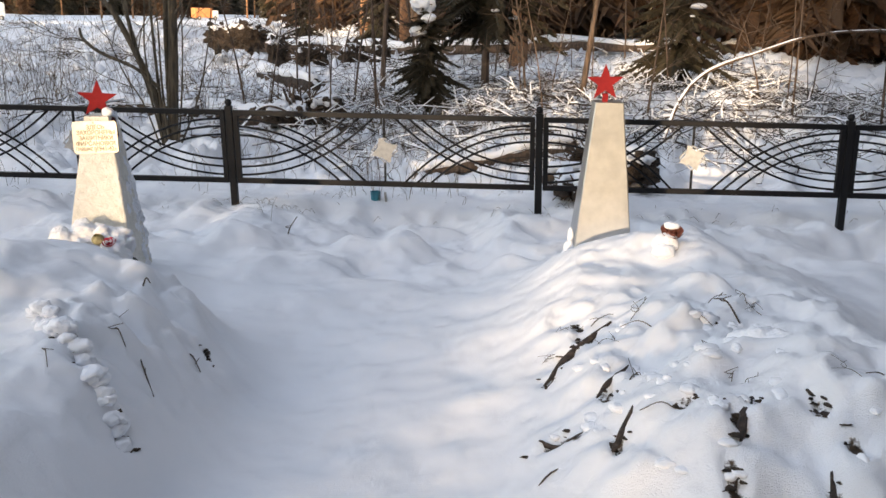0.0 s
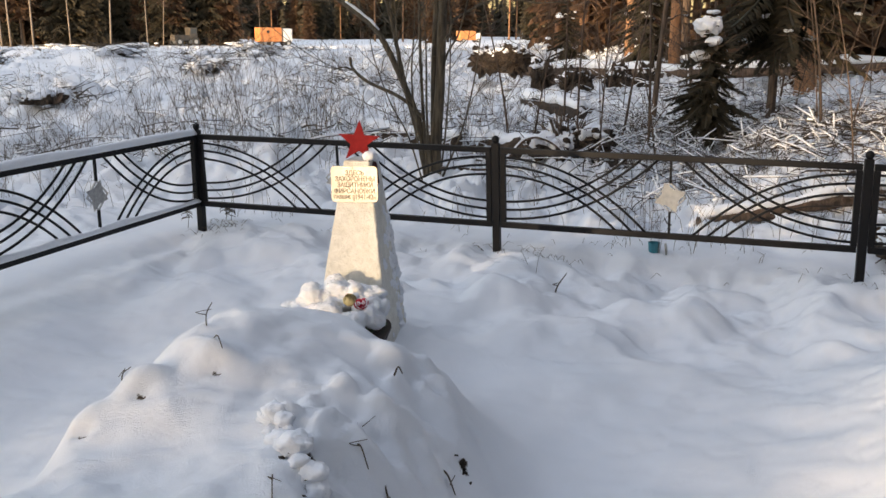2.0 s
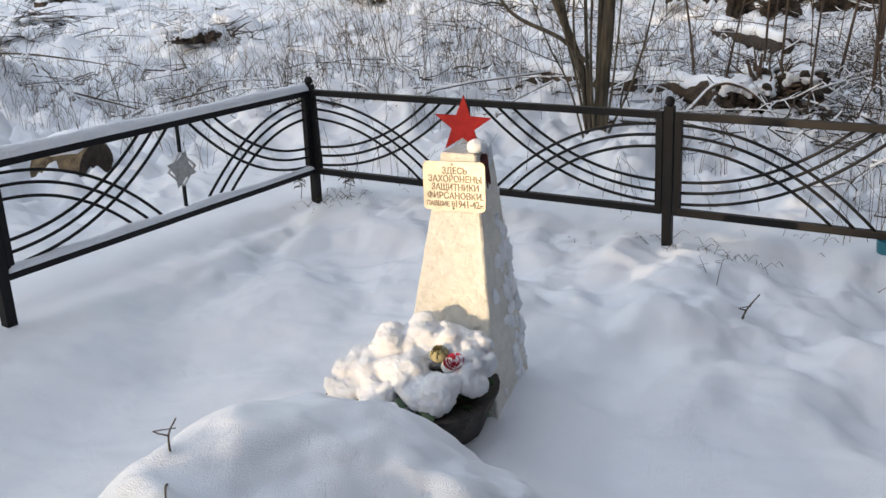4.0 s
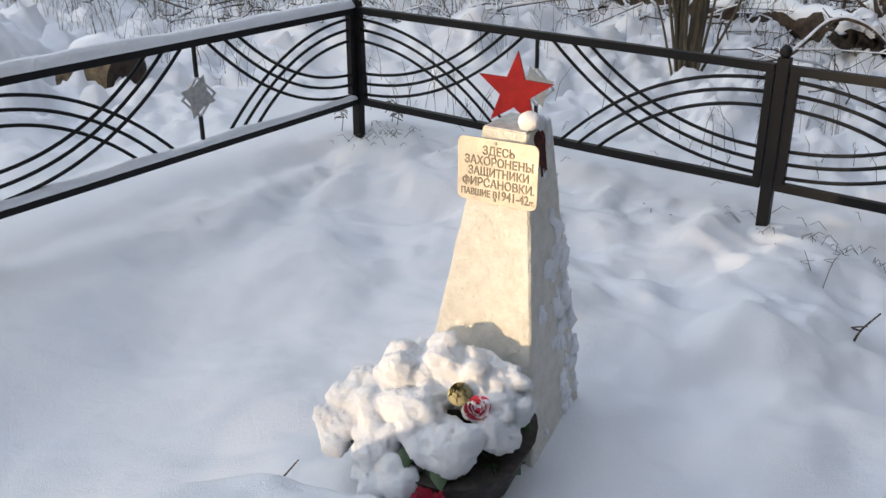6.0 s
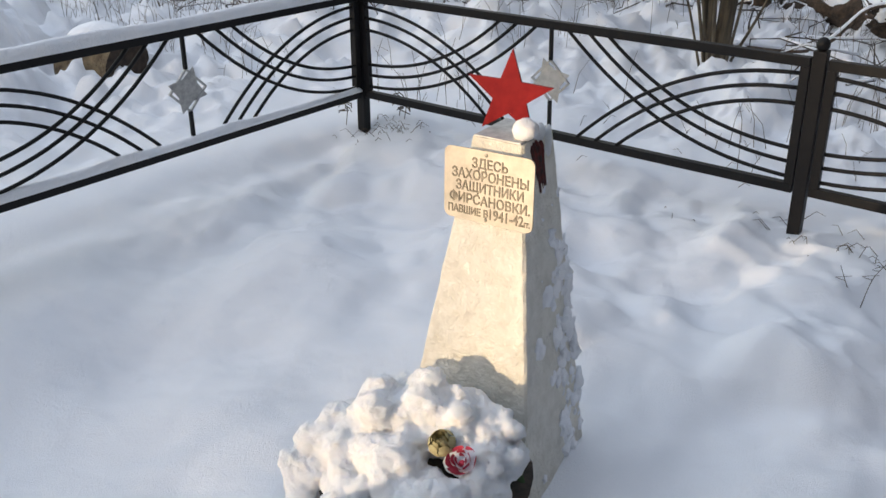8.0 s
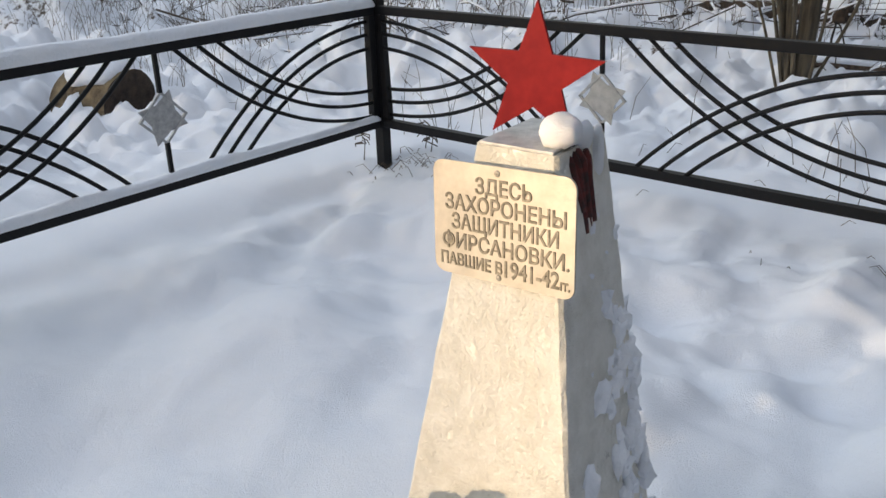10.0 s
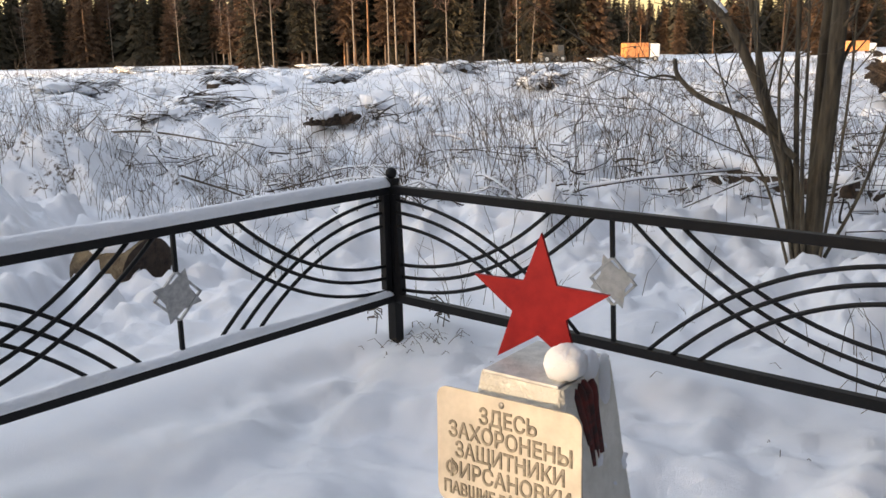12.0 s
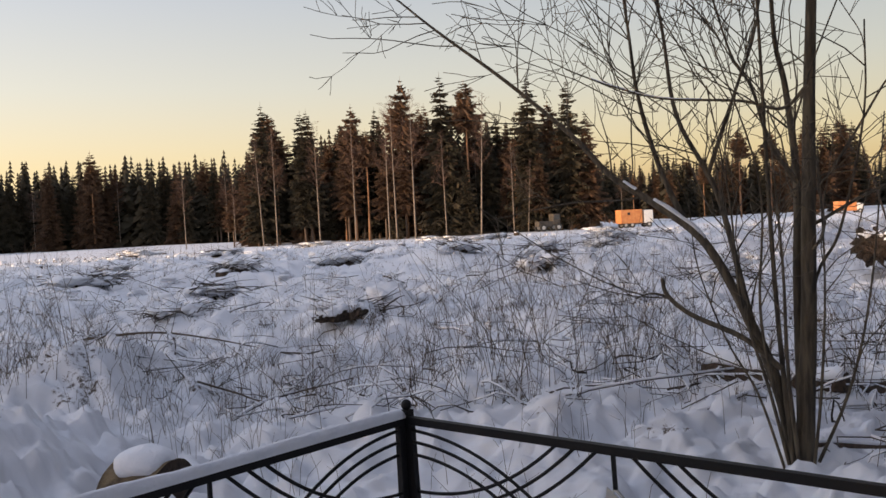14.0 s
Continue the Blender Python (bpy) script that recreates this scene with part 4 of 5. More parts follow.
willow = base("willow_tree", (WX, WY, gz(WX, WY)))
rnd = random.Random(21)
stems = [
    ([(0.00, -0.15), (0.03, 0.4), (0.06, 0.9), (0.08, 1.56), (0.11, 2.33), (0.14, 2.9), (0.20, 4.2), (0.30, 6.5)], 0.062, 0.020, 0.00),
    ([(-0.04, -0.15), (-0.13, 0.45), (-0.27, 0.86), (-0.53, 1.40), (-0.82, 1.66), (-1.13, 1.88), (-1.40, 2.18), (-1.84, 2.59), (-2.33, 3.00), (-2.65, 3.29)], 0.040, 0.006, -0.05),
    ([(-0.66, 1.54), (-0.78, 1.80), (-0.88, 2.11), (-0.95, 2.46), (-0.98, 2.85), (-1.05, 3.5)], 0.022, 0.007, -0.02),
    ([(-0.05, -0.1), (-0.12, 0.35), (-0.29, 0.93), (-0.47, 1.72), (-0.71, 2.26), (-0.78, 2.83), (-0.90, 3.6)], 0.030, 0.007, 0.08),
    ([(-0.53, 1.86), (-0.41, 2.19), (-0.32, 2.44), (-0.20, 2.80), (-0.12, 3.4)], 0.016, 0.005, 0.12),
    ([(-0.05, -0.1), (-0.12, 0.87), (-0.15, 1.87), (-0.17, 2.80), (-0.20, 3.6)], 0.019, 0.006, -0.1),
    ([(0.00, -0.1), (0.00, 1.06), (0.02, 1.78), (-0.03, 2.40), (-0.09, 2.79), (-0.10, 3.7)], 0.034, 0.010, 0.12),
    ([(0.02, -0.1), (0.09, 1.06), (0.26, 1.47), (0.42, 2.17), (0.44, 2.76)], 0.013, 0.005, 0.05),
    ([(-0.03, -0.1), (-0.16, 0.5), (-0.22, 1.0), (-0.20, 1.8), (-0.45, 2.7)], 0.014, 0.004, -0.15),
    ([(0.06, -0.1), (0.30, 0.5), (0.45, 1.2), (0.55, 2.2)], 0.012, 0.004, 0.2),
    ([(-0.11, 0.61), (-0.33, 0.80), (-0.65, 0.95), (-0.80, 1.08), (-0.83, 1.19)], 0.020, 0.013, -0.1),
    ([(-0.78, 1.06), (-0.90, 1.09), (-1.01, 1.06)], 0.010, 0.005, -0.1),
    ([(0.10, 2.36), (-0.05, 2.23), (-0.29, 2.30), (-0.76, 2.36), (-1.08, 2.47), (-1.40, 2.62)], 0.013, 0.004, -0.1),
    ([(0.02, 1.78), (-0.13, 2.03), (-0.23, 2.40), (-0.35, 2.63), (-0.50, 3.2)], 0.016, 0.005, 0.0),
    ([(0.10, 1.5), (0.6, 1.75), (1.1, 1.72), (1.7, 1.80)], 0.012, 0.004, 0.1),
    ([(-0.07, -0.1), (-0.19, 0.5), (-0.33, 1.05), (-0.38, 1.7), (-0.48, 2.4)], 0.013, 0.004, -0.18),
    ([(-0.02, -0.1), (-0.07, 0.6), (-0.08, 1.3), (-0.13, 2.2)], 0.016, 0.004, -0.2),
    ([(0.05, -0.1), (0.12, 0.5), (0.16, 1.2), (0.14, 2.0)], 0.012, 0.004, -0.15),
    ([(-0.10, -0.1), (-0.26, 0.4), (-0.45, 0.75), (-0.62, 1.25), (-0.66, 1.7)], 0.010, 0.003, 0.15),
]
tw = Tubes()
for k, (pts, r0, r1, back) in enumerate(stems):
    line = curve([wpt(s, z, back * (0.3 + z * 0.5) + 0.05 * math.sin(3 * z + k)) for s, z in pts], 6 * (len(pts) - 1))
    st = Tubes()
    st.tube(line, r0, r1, 10 if r0 > 0.03 else 7)
    st.make("trunk" if k == 0 else "stem", BARK, willow)
    top = 14 if k in (1, 2, 3) else 7 if k in (4, 5, 6, 12, 13) else 3 if k < 10 or k > 14 else 1
    for j in range(top):
        f = rnd.uniform(0.35, 0.99)
        i = int(f * (len(line) - 1))
        ax = (line[min(i + 1, len(line) - 1)] - line[max(i - 1, 0)]).normalized()
        side = ax.cross(Vector((rnd.gauss(0, 1), rnd.gauss(0, 1), rnd.gauss(0, 1)))).normalized()
        r = (r0 + (r1 - r0) * f) * 0.32
        grow(tw, line[i], ax * 0.7 + side * 0.8 + Vector((0, 0, 0.15)), rnd.uniform(0.5, 1.2 if k == 1 else 1.6), max(0.0045, min(r, 0.011)), 2, rnd, 0.0026, 0.25, (1, 4))
    for a0, a1 in {1: ((0.34, 0.46), (0.50, 0.53)), 12: ((0.5, 0.9),)}.get(k, ()):
        m = len(line) - 1
        seg = [line[int(f * m)] + (line[min(int(f * m) + 1, m)] - line[int(f * m)]) * ((f * m) % 1) for f in np.linspace(a0, a1, 14)]
        r = r0 + (r1 - r0) * (a0 + a1) / 2
        sn = Tubes()
        sn.tube([q + Vector((0, 0, r * (0.75 + 0.5 * noise.noise(q * 9)))) for q in seg], r * 0.85, r * 0.7, 8)
        sn.make("snow_strip", SNOW_LUMP, willow, "snow lying along the leaning stem")
tw.make("crown", BARK, willow, smooth=False)
tagged(willow, "leafless many-stemmed willow with snow on its leaning limbs", "tree")


# ---- small snowy spruces ----
def snowy_spruce(x, y, h, seed, bare, spread, caps, label):
    th = spruce("young_spruce", h, seed, bare, spread, 30, NEEDLES, 0.5, None, 18, 0.085, 4, 0.5)
    th.matrix_basis = pose(x, y, gz(x, y), 0, 0, seed * 40)
    crown = [o for o in th.children if o.name.startswith("crown")][0]
    rn = random.Random(seed)
    spots = []
    poly = crown.data.polygons
    for k in range(caps):
        p = poly[rn.randrange(len(poly))]
        c = p.center
        r = rn.uniform(0.025, 0.075) * (h / 3) ** 0.4
        spots.append((c.x, c.y, c.z + r * 0.25, r * rn.uniform(1.0, 2.2), r * rn.uniform(1.0, 2.2), r * 0.6))
    lumps(spots, SNOW_LUMP, "snow_load", th, "snow lying on the branches", 2, 0.35, 12)
    return tagged(th, label, "spruce", "young spruces")


snowy_spruce(3.85, 5.6, 1.75, 71, 0.12, 0.34, 5, "small young spruce with thick snow on its top")
sp_small = [o for o in scene.objects if o.name == "young_spruce"][-1]
lumps([(-0.05, -0.05, 1.46, 0.17, 0.16, 0.12), (-0.12, -0.06, 1.10, 0.13, 0.12, 0.08), (0.10, -0.10, 1.28, 0.10, 0.10, 0.06)], SNOW_LUMP, "snow_load", sp_small, "snow lying on the branches", 4, 0.3, 7)
snowy_spruce(4.75, 8.6, 5.2, 73, 0.22, 0.26, 34, "young spruce with drooping snow-laden branches")
snowy_spruce(8.2, 9.2, 4.2, 75, 0.10, 0.26, 30, "young spruce with drooping snow-laden branches")
snowy_spruce(-0.4, 20.0, 2.6, 77, 0.05, 0.28, 26, "young spruce dusted with snow")
snowy_spruce(1.8, 22.0, 5.5, 79, 0.05, 0.24, 46, "young spruce dusted with snow")


# ---- trunks and thicket east of the clearing ----
def sapling(x, y, h, r, seed, lean_x, label="thin leafless sapling in the snow"):
    th = base("sapling", (x, y, gz(x, y)))
    rn = random.Random(seed)
    t = Tubes()
    pts = curve([(0, 0, -0.1), (lean_x * 0.3, rn.uniform(-0.1, 0.1), h * 0.4), (lean_x, rn.uniform(-0.2, 0.2), h)], 10)
    t.tube(pts, r, r * 0.3, 7)
    t.make("trunk", BARK_DARK, th)
    c = Tubes()
    for k in range(9):
        p = pts[rn.randint(3, 10)]
        a = rn.uniform(0, 6.28)
        grow(c, p, (math.cos(a), math.sin(a), 0.6), rn.uniform(0.3, 0.9), r * 0.3, 1, rn, 0.003)
    c.make("crown", BARK_DARK, th)
    return tagged(th, label, "sapling", "saplings of the thicket")


rnd = random.Random(31)
sapling(2.35, 4.6, 3.5, 0.016, 1, 0.1), sapling(2.75, 3.6, 3.2, 0.012, 2, 0.12), sapling(3.0, 8.0, 5, 0.05, 3, 0.4), sapling(6.1, 6.2, 4.5, 0.05, 4, 0.7)
for k in range(84):
    x, y = rnd.uniform(1.2, 13), rnd.uniform(3.0, 24)
    sapling(x, y, rnd.uniform(1.0, 4.0), rnd.uniform(0.005, 0.024), 100 + k, rnd.uniform(-0.7, 0.7))


def fallen(name, pts, r0, r1, mat, label, category, snow=0.7):
    """A lying trunk with snow along its upper side."""
    pts = [Vector((x, y, gz(x, y) + z)) for x, y, z in pts]
    th = base(name, pts[0])
    line = [p - pts[0] for p in curve(pts, 10 * (len(pts) - 1))]
    t = Tubes()
    t.tube(line, r0, r1, 12)
    ob = t.make("trunk", mat, th)
    for v in ob.data.vertices:
        v.co += v.normal * noise.fractal(v.co * 4, 1, 2, 3) * r0 * 0.3
    if snow:
        t = Tubes()
        t.tube([p + Vector((0, 0, (r0 + (r1 - r0) * i / len(line)) * 0.62)) for i, p in enumerate(line)], r0 * 0.85, r1 * 0.8, 12)
        so = t.make("snow_strip", SNOW_LUMP, th, "snow lying along the trunk")
        for v in so.data.vertices:
            v.co.z += r0 * (0.45 + 0.8 * noise.fractal(v.co * 1.6, 1, 2, 3) - 0.5 * (1 - min(1, snow)))
    return tagged(th, label, category, "fallen wood")


fallen("fallen_log", [(-0.35, 4.55, 0.07), (0.35, 4.35, 0.09), (0.95, 4.3, 0.08)], 0.12, 0.09, WOOD_DARK, "rotting brown log lying in the snow", "log", 0.5)
fallen("fallen_log", [(0.95, 5.0, 0.10), (1.6, 4.6, 0.14), (2.2, 4.25, 0.13), (2.9, 4.0, 0.10)], 0.16, 0.13, WOOD_DARK, "mossy rotting log lying in the snow", "log", 0.35)
fallen("bent_branch", [(1.25, 2.6, 0.02), (1.7, 3.1, 0.16), (1.95, 3.45, 0.30), (2.2, 3.5, 0.24), (2.45, 3.6, 0.02)], 0.020, 0.012, BARK_DARK, "bent snowy branch arching over the snow", "branch", 0.3)
fallen("fallen_tree", [(-1.5, 18.5, 0.2), (1.5, 17.9, 0.3), (4.0, 16.9, 0.22), (7, 16.2, 0.3), (12, 15.0, 0.25)], 0.16, 0.11, BARK_DARK, "long fallen tree trunk covered with snow", "log", 1.2)
fallen("fallen_log", [(-0.6, 8.2, 0.0), (0.2, 8.35, 0.07), (1.1, 8.9, 0.05), (2.4, 9.4, 0.12)], 0.07, 0.05, BARK_DARK, "dark fallen trunk with snow on top", "log", 0.7)
fallen("fallen_log", [(0.85, 8.6, 0.06), (1.4, 8.0, 0.16), (2.0, 7.3, 0.12)], 0.14, 0.11, BARK_WET, "dark rotten log under patchy snow", "log", 0.5)
fallen("bent_sapling", [(6.75, 3.6, 0.0), (6.95, 3.75, 0.42), (7.30, 4.0, 0.70), (8.0, 4.3, 0.98), (9.0, 4.6, 1.20), (10.4, 4.9, 1.30)], 0.024, 0.012, BARK_DARK, "sapling bent over under a line of snow", "sapling", 0.35)
fallen("fallen_log", [(3.9, 1.5, 0.06), (4.8, 1.9, 0.14), (5.6, 2.3, 0.16)], 0.07, 0.05, BARK_DARK, "snowy branchwood pile by the fence", "log", 1.0)
fallen("fallen_log", [(5.1, 1.1, 0.06), (6.2, 1.35, 0.12)], 0.08, 0.06, WOOD_DARK, "snowy branchwood pile by the fence", "log", 1.0)


def root_plate(x, y, w, h, seed):
    """Upturned roots with earth and snow on them."""
    th = base("root_plate", (x, y, gz(x, y)))
    rn = random.Random(seed)
    sp = [(rn.uniform(-w, w) * 0.5, rn.uniform(-0.25, 0.25), rn.uniform(0.1, h * 0.7), rn.uniform(0.22, 0.36) * w, 0.25, rn.uniform(0.22, 0.42) * min(1, h * 1.6)) for k in range(4)]
    lumps(sp, SOIL, "earth_clod", th, "", 4, 0.75, 5.0)
    t = Tubes()
    for k in range(26):
        a = rn.uniform(0, 3.14)
        grow(t, (0, 0, h * 0.35), (math.cos(a), rn.uniform(-0.5, 0.5), math.sin(a) * 0.9), rn.uniform(0.5, 1.0) * w * 0.7, rn.uniform(0.012, 0.035), 1, rn, 0.004)
    t.make("root_tangle", BARK_DARK, th)
    top = [(q[0], q[1], q[2] + q[5] * 0.75, q[3] * 0.8, q[4] * 0.8, 0.08) for q in sp if q[2] > h * 0.2]
    lumps(top, SNOW_LUMP, "snow_cap", th, "snow on the upturned roots", 4, 0.8, 5)
    return tagged(th, "dark upturned root plate with earth and snow", "roots", "upturned roots")


root_plate(-1.2, 15.2, 1.2, 1.1, 1), root_plate(0.27, 13.5, 0.5, 0.6, 8), root_plate(-5.7, 5.05, 0.32, 0.15, 7), root_plate(0.9, 12.6, 0.6, 0.45, 2), root_plate(1.9, 15.5, 0.8, 0.5, 3), root_plate(2.3, 3.9, 0.7, 0.34, 4), root_plate(5.6, 1.4, 0.7, 0.25, 5), root_plate(5.35, 0.55, 0.35, 0.16, 6)



def brush_pile(x, y, w, h, seed):
    """A heap of slash: dark sticks with snow on top."""
    th = base("brush_pile", (x, y, gz(x, y)))
    rn = random.Random(seed)
    t = Tubes()
    for k in range(70):
        a, L = rn.uniform(0, 6.28), rn.uniform(0.3, 1.0) * w
        q = Vector((rn.gauss(0, 0.28) * w, rn.gauss(0, 0.28) * w, rn.uniform(0, 0.5) * h))
        d = Vector((math.cos(a), math.sin(a), rn.uniform(-0.1, 0.55)))
        t.tube(curve([q - d * L * 0.4, q + Vector((rn.gauss(0, 0.06), rn.gauss(0, 0.06), rn.uniform(0, 0.1))), q + d * L * 0.6], 4), rn.uniform(0.006, 0.018), 0.004, 5)
    tagged(t.make("stick_tangle", STICKS, th), kind="stuff")
    sp = [(rn.gauss(0, 0.22) * w, rn.gauss(0, 0.22) * w, rn.uniform(0.15, 0.55) * h, rn.uniform(0.12, 0.3) * w, rn.uniform(0.12, 0.3) * w, rn.uniform(0.06, 0.13)) for k in range(9)]
    lumps(sp, SNOW_LUMP, "snow_cap", th, "snow on the heap", 3, 0.7, 6)
    lumps([(0, 0, 0.0, 0.22 * w, 0.20 * w, 0.26 * h)], SOIL, "litter", th, "", 4, 0.8, 5)
    return tagged(th, "heap of dark slash and brushwood under patchy snow", "brush pile", "brush piles of the clearing")


for k, (d, s_, w, h) in enumerate(((13.6, -1.4, 1.0, 0.35), (21, -5.5, 1.4, 0.5), (24, -9.5, 1.8, 0.5), (19, -11.5, 1.6, 0.45), (27, 0.5, 1.2, 0.5), (32, 3.6, 1.4, 0.6), (31, -3.5, 1.5, 0.5), (38, -14, 2.0, 0.6),
                                   (42, 8, 1.8, 0.7), (46, -4, 1.8, 0.6), (55, -20, 2.2, 0.7), (58, 3, 2.2, 0.7), (70, -10, 2.6, 0.8), (75, 14, 2.6, 0.9), (17, 5.2, 1.1, 0.4), (24, 8.0, 1.5, 0.55), (85, -30, 3.0, 0.9), (95, 0, 3.0, 0.9), (15.5, -4.6, 0.9, 0.3), (18, -1.0, 1.0, 0.35), (20.5, 2.2, 1.1, 0.4), (26, -6.0, 1.2, 0.4), (29, -12, 1.6, 0.5), (35, -8, 1.5, 0.5), (36, 6.5, 1.5, 0.5), (48, -12, 1.8, 0.5), (50, 12, 2.0, 0.6), (64, -22, 2.4, 0.7), (66, 4, 2.4, 0.7))):
    x, y = field(d, s_)
    brush_pile(x, y, w, h, 200 + k)
# long broken boughs lying west of the corner
for k, pts in enumerate((((-9.0, 2.9, 0.30), (-7.9, 3.3, 0.28), (-6.9, 3.6, 0.22), (-5.6, 3.9, 0.05)), ((-4.9, 2.0, 0.03), (-4.5, 2.2, 0.16), (-4.0, 2.2, 0.12), (-3.6, 2.5, 0.02)))):
    p0 = Vector((pts[0][0], pts[0][1], gz(pts[0][0], pts[0][1])))
    t, rn = Tubes(), random.Random(300 + k)
    line = curve([Vector((x, y, gz(x, y) + z)) - p0 for x, y, z in pts], 18)
    t.tube(line, 0.020 - 0.008 * k, 0.006, 7)
    for q in range(10):
        o = line[rn.randint(2, 17)]
        grow(t, o, (rn.gauss(0, 0.6), rn.gauss(0, 0.6), rn.uniform(-0.6, 0.7)), rn.uniform(0.25, 0.7), 0.006, 1, rn, 0.002)
    ob = t.make("broken_bough", TWIG)
    ob.location = p0
    tagged(ob, "long broken bough lying on the snow", "bough", "fallen boughs")

# brushwood lying about, with snow on it
rnd = random.Random(41)
br, sn = Tubes(), Tubes()
for k in range(8800):
    if k < 4800:
        x, y = rnd.uniform(1.2, 11), 1.6 + abs(rnd.gauss(0, 6.5))
        if y < 3.2 and rnd.random() < 0.65:
            continue
        if x < 2.6 and rnd.random() < 0.75:
            continue
    else:
        d = 7 + 55 * rnd.random() ** 1.5
        x, y = field(d, rnd.uniform(-0.75, 0.65) * (d + 4))
        if y < 1.5:
            continue
    L, a, r = rnd.uniform(0.12, 0.75), rnd.uniform(0, 6.28), rnd.uniform(0.002, 0.0075)
    if k % 9 == 0:
        L, r = L * 1.8, r * 1.7
    dx, dy, zz = L * math.cos(a) / 2, L * math.sin(a) / 2, rnd.uniform(-0.01, 0.10)
    g0 = gz(x, y)
    q = 0.22 * L
    p = [Vector((x - dx, y - dy, g0 + zz)), Vector((x - dx * 0.3 + rnd.gauss(0, q), y - dy * 0.3 + rnd.gauss(0, q), g0 + zz + rnd.uniform(0, 0.10))),
         Vector((x + dx * 0.4 + rnd.gauss(0, q), y + dy * 0.4 + rnd.gauss(0, q), g0 + zz + rnd.uniform(0.0, 0.20))), Vector((x + dx, y + dy, g0 + rnd.uniform(-0.03, 0.38)))]
    p = curve(p, 5)
    br.tube(p, r, r * 0.5, 5)
    if rnd.random() < (0.45 if x > 4.5 else 0.7):
        m = rnd.randint(0, 2)
        sn.tube([q + Vector((0, 0, r * 1.0 + 0.003)) for q in p[m:m + 4]], r * 1.35 + 0.003, r * 0.9 + 0.002, 5)
tagged(br.make("brushwood", STICKS), "tangle of dead sticks lying in the snow", "brushwood", kind="stuff")
tagged(sn.make("snow_on_brushwood", SNOW_LUMP), "snow lying along the dead sticks", "snow", kind="stuff")

# dry stalks standing in the clearing
st = Tubes()
made = 0
while made < 3300:
    d = 5.5 + 60 * rnd.random() ** 1.7
    x, y = field(d + 2, rnd.uniform(-0.75, 0.62) * (d + 4))
    if y < 0.5 and x > -0.6:
        continue
    n = float(fbm(np.array([x * 0.30]), np.array([y * 0.30]), 3)[0])
    if n + rnd.gauss(0, 0.06) < 0.13:
        continue
    made += 1
    near = max(1.0, d / 22)
    L, r = (0.15 + 1.1 * rnd.random() ** 1.6) * (0.6 + n), rnd.uniform(0.0018, 0.0046) * near
    g0 = gz(x, y)
    lx, ly = rnd.gauss(0, 0.34) * L, rnd.gauss(0, 0.34) * L
    st.tube([(x, y, g0 - 0.03), (x + lx * 0.4, y + ly * 0.4, g0 + L * 0.5), (x + lx, y + ly, g0 + L)], r, r * 0.5, 3, False)
    if d < 26:
        for b in range(rnd.randint(0, 4)):
            f = rnd.uniform(0.4, 0.9)
            o = Vector((x + lx * f, y + ly * f, g0 + L * f))
            st.tube([o, o + Vector((rnd.gauss(0, 0.09), rnd.gauss(0, 0.09), rnd.uniform(0.02, 0.16)))], r * 0.7, r * 0.4, 3, False)
for k in range(5500):
    d = 4.5 + 85 * rnd.random() ** 1.6
    x, y = field(d, rnd.uniform(-0.8, 0.7) * (d + 4))
    if (y < 0.4 and x > -0.8) or float(fbm(np.array([x * 0.5 + 9]), np.array([y * 0.5]), 3)[0]) + rnd.gauss(0, 0.07) < 0.16:
        continue
    g0, near = gz(x, y), max(1.0, d / 20)
    for b in range(6):
        L, a = rnd.uniform(0.06, 0.30), rnd.uniform(0, 6.28)
        q = rnd.uniform(0.2, 0.9) * L
        o = Vector((x + rnd.gauss(0, 0.06), y + rnd.gauss(0, 0.06), g0 - 0.02))
        st.tube([o, o + Vector((q * math.cos(a) * 0.35, q * math.sin(a) * 0.35, L * 0.55)), o + Vector((q * math.cos(a), q * math.sin(a), L))], 0.0032 * near, 0.0016 * near, 3, False)
for k in range(3400):
    x, y = rnd.uniform(-7, 9), 0.35 + 6.5 * rnd.random() ** 1.3
    if float(fbm(np.array([x * 0.8 + 3]), np.array([y * 0.8]), 3)[0]) + rnd.gauss(0, 0.07) < 0.08:
        continue
    L, a, g0 = rnd.uniform(0.05, 0.42), rnd.uniform(0, 6.28), gz(x, y)
    q = rnd.uniform(0.1, 0.6) * L
    o = Vector((x, y, g0 - 0.02))
    tip = o + Vector((q * math.cos(a), q * math.sin(a), L))
    st.tube([o, o + Vector((q * math.cos(a) * 0.3, q * math.sin(a) * 0.3, L * 0.6)), tip], 0.0022, 0.0012, 4, False)
    for b in range(rnd.randint(0, 2)):
        m = o.lerp(tip, rnd.uniform(0.5, 0.9))
        st.tube([m, m + Vector((rnd.gauss(0, 0.04), rnd.gauss(0, 0.04), rnd.uniform(0.01, 0.07)))], 0.0014, 0.0009, 3, False)
for k in range(180):
    x, y = rnd.choice((0.1, 0.3, 2.6, 2.9, 5.2)) + rnd.gauss(0, 0.12), rnd.gauss(-0.05, 0.10)
    if rnd.random() < 0.5:
        x, y = rnd.uniform(0, 9), rnd.gauss(0.25, 0.25)
    L, a = rnd.uniform(0.03, 0.11), rnd.uniform(0, 6.28)
    o = Vector((x, y, gz(x, y) - 0.01))
    st.tube([o, o + Vector((L * math.cos(a) * 0.6, L * math.sin(a) * 0.6, L * 0.6)), o + Vector((L * math.cos(a), L * math.sin(a), L * 0.45))], 0.002, 0.001, 3, False)
tagged(st.make("dry_stalks", STEMS, smooth=False), "dry brown weed stalks standing in the snow", "weeds", kind="stuff")


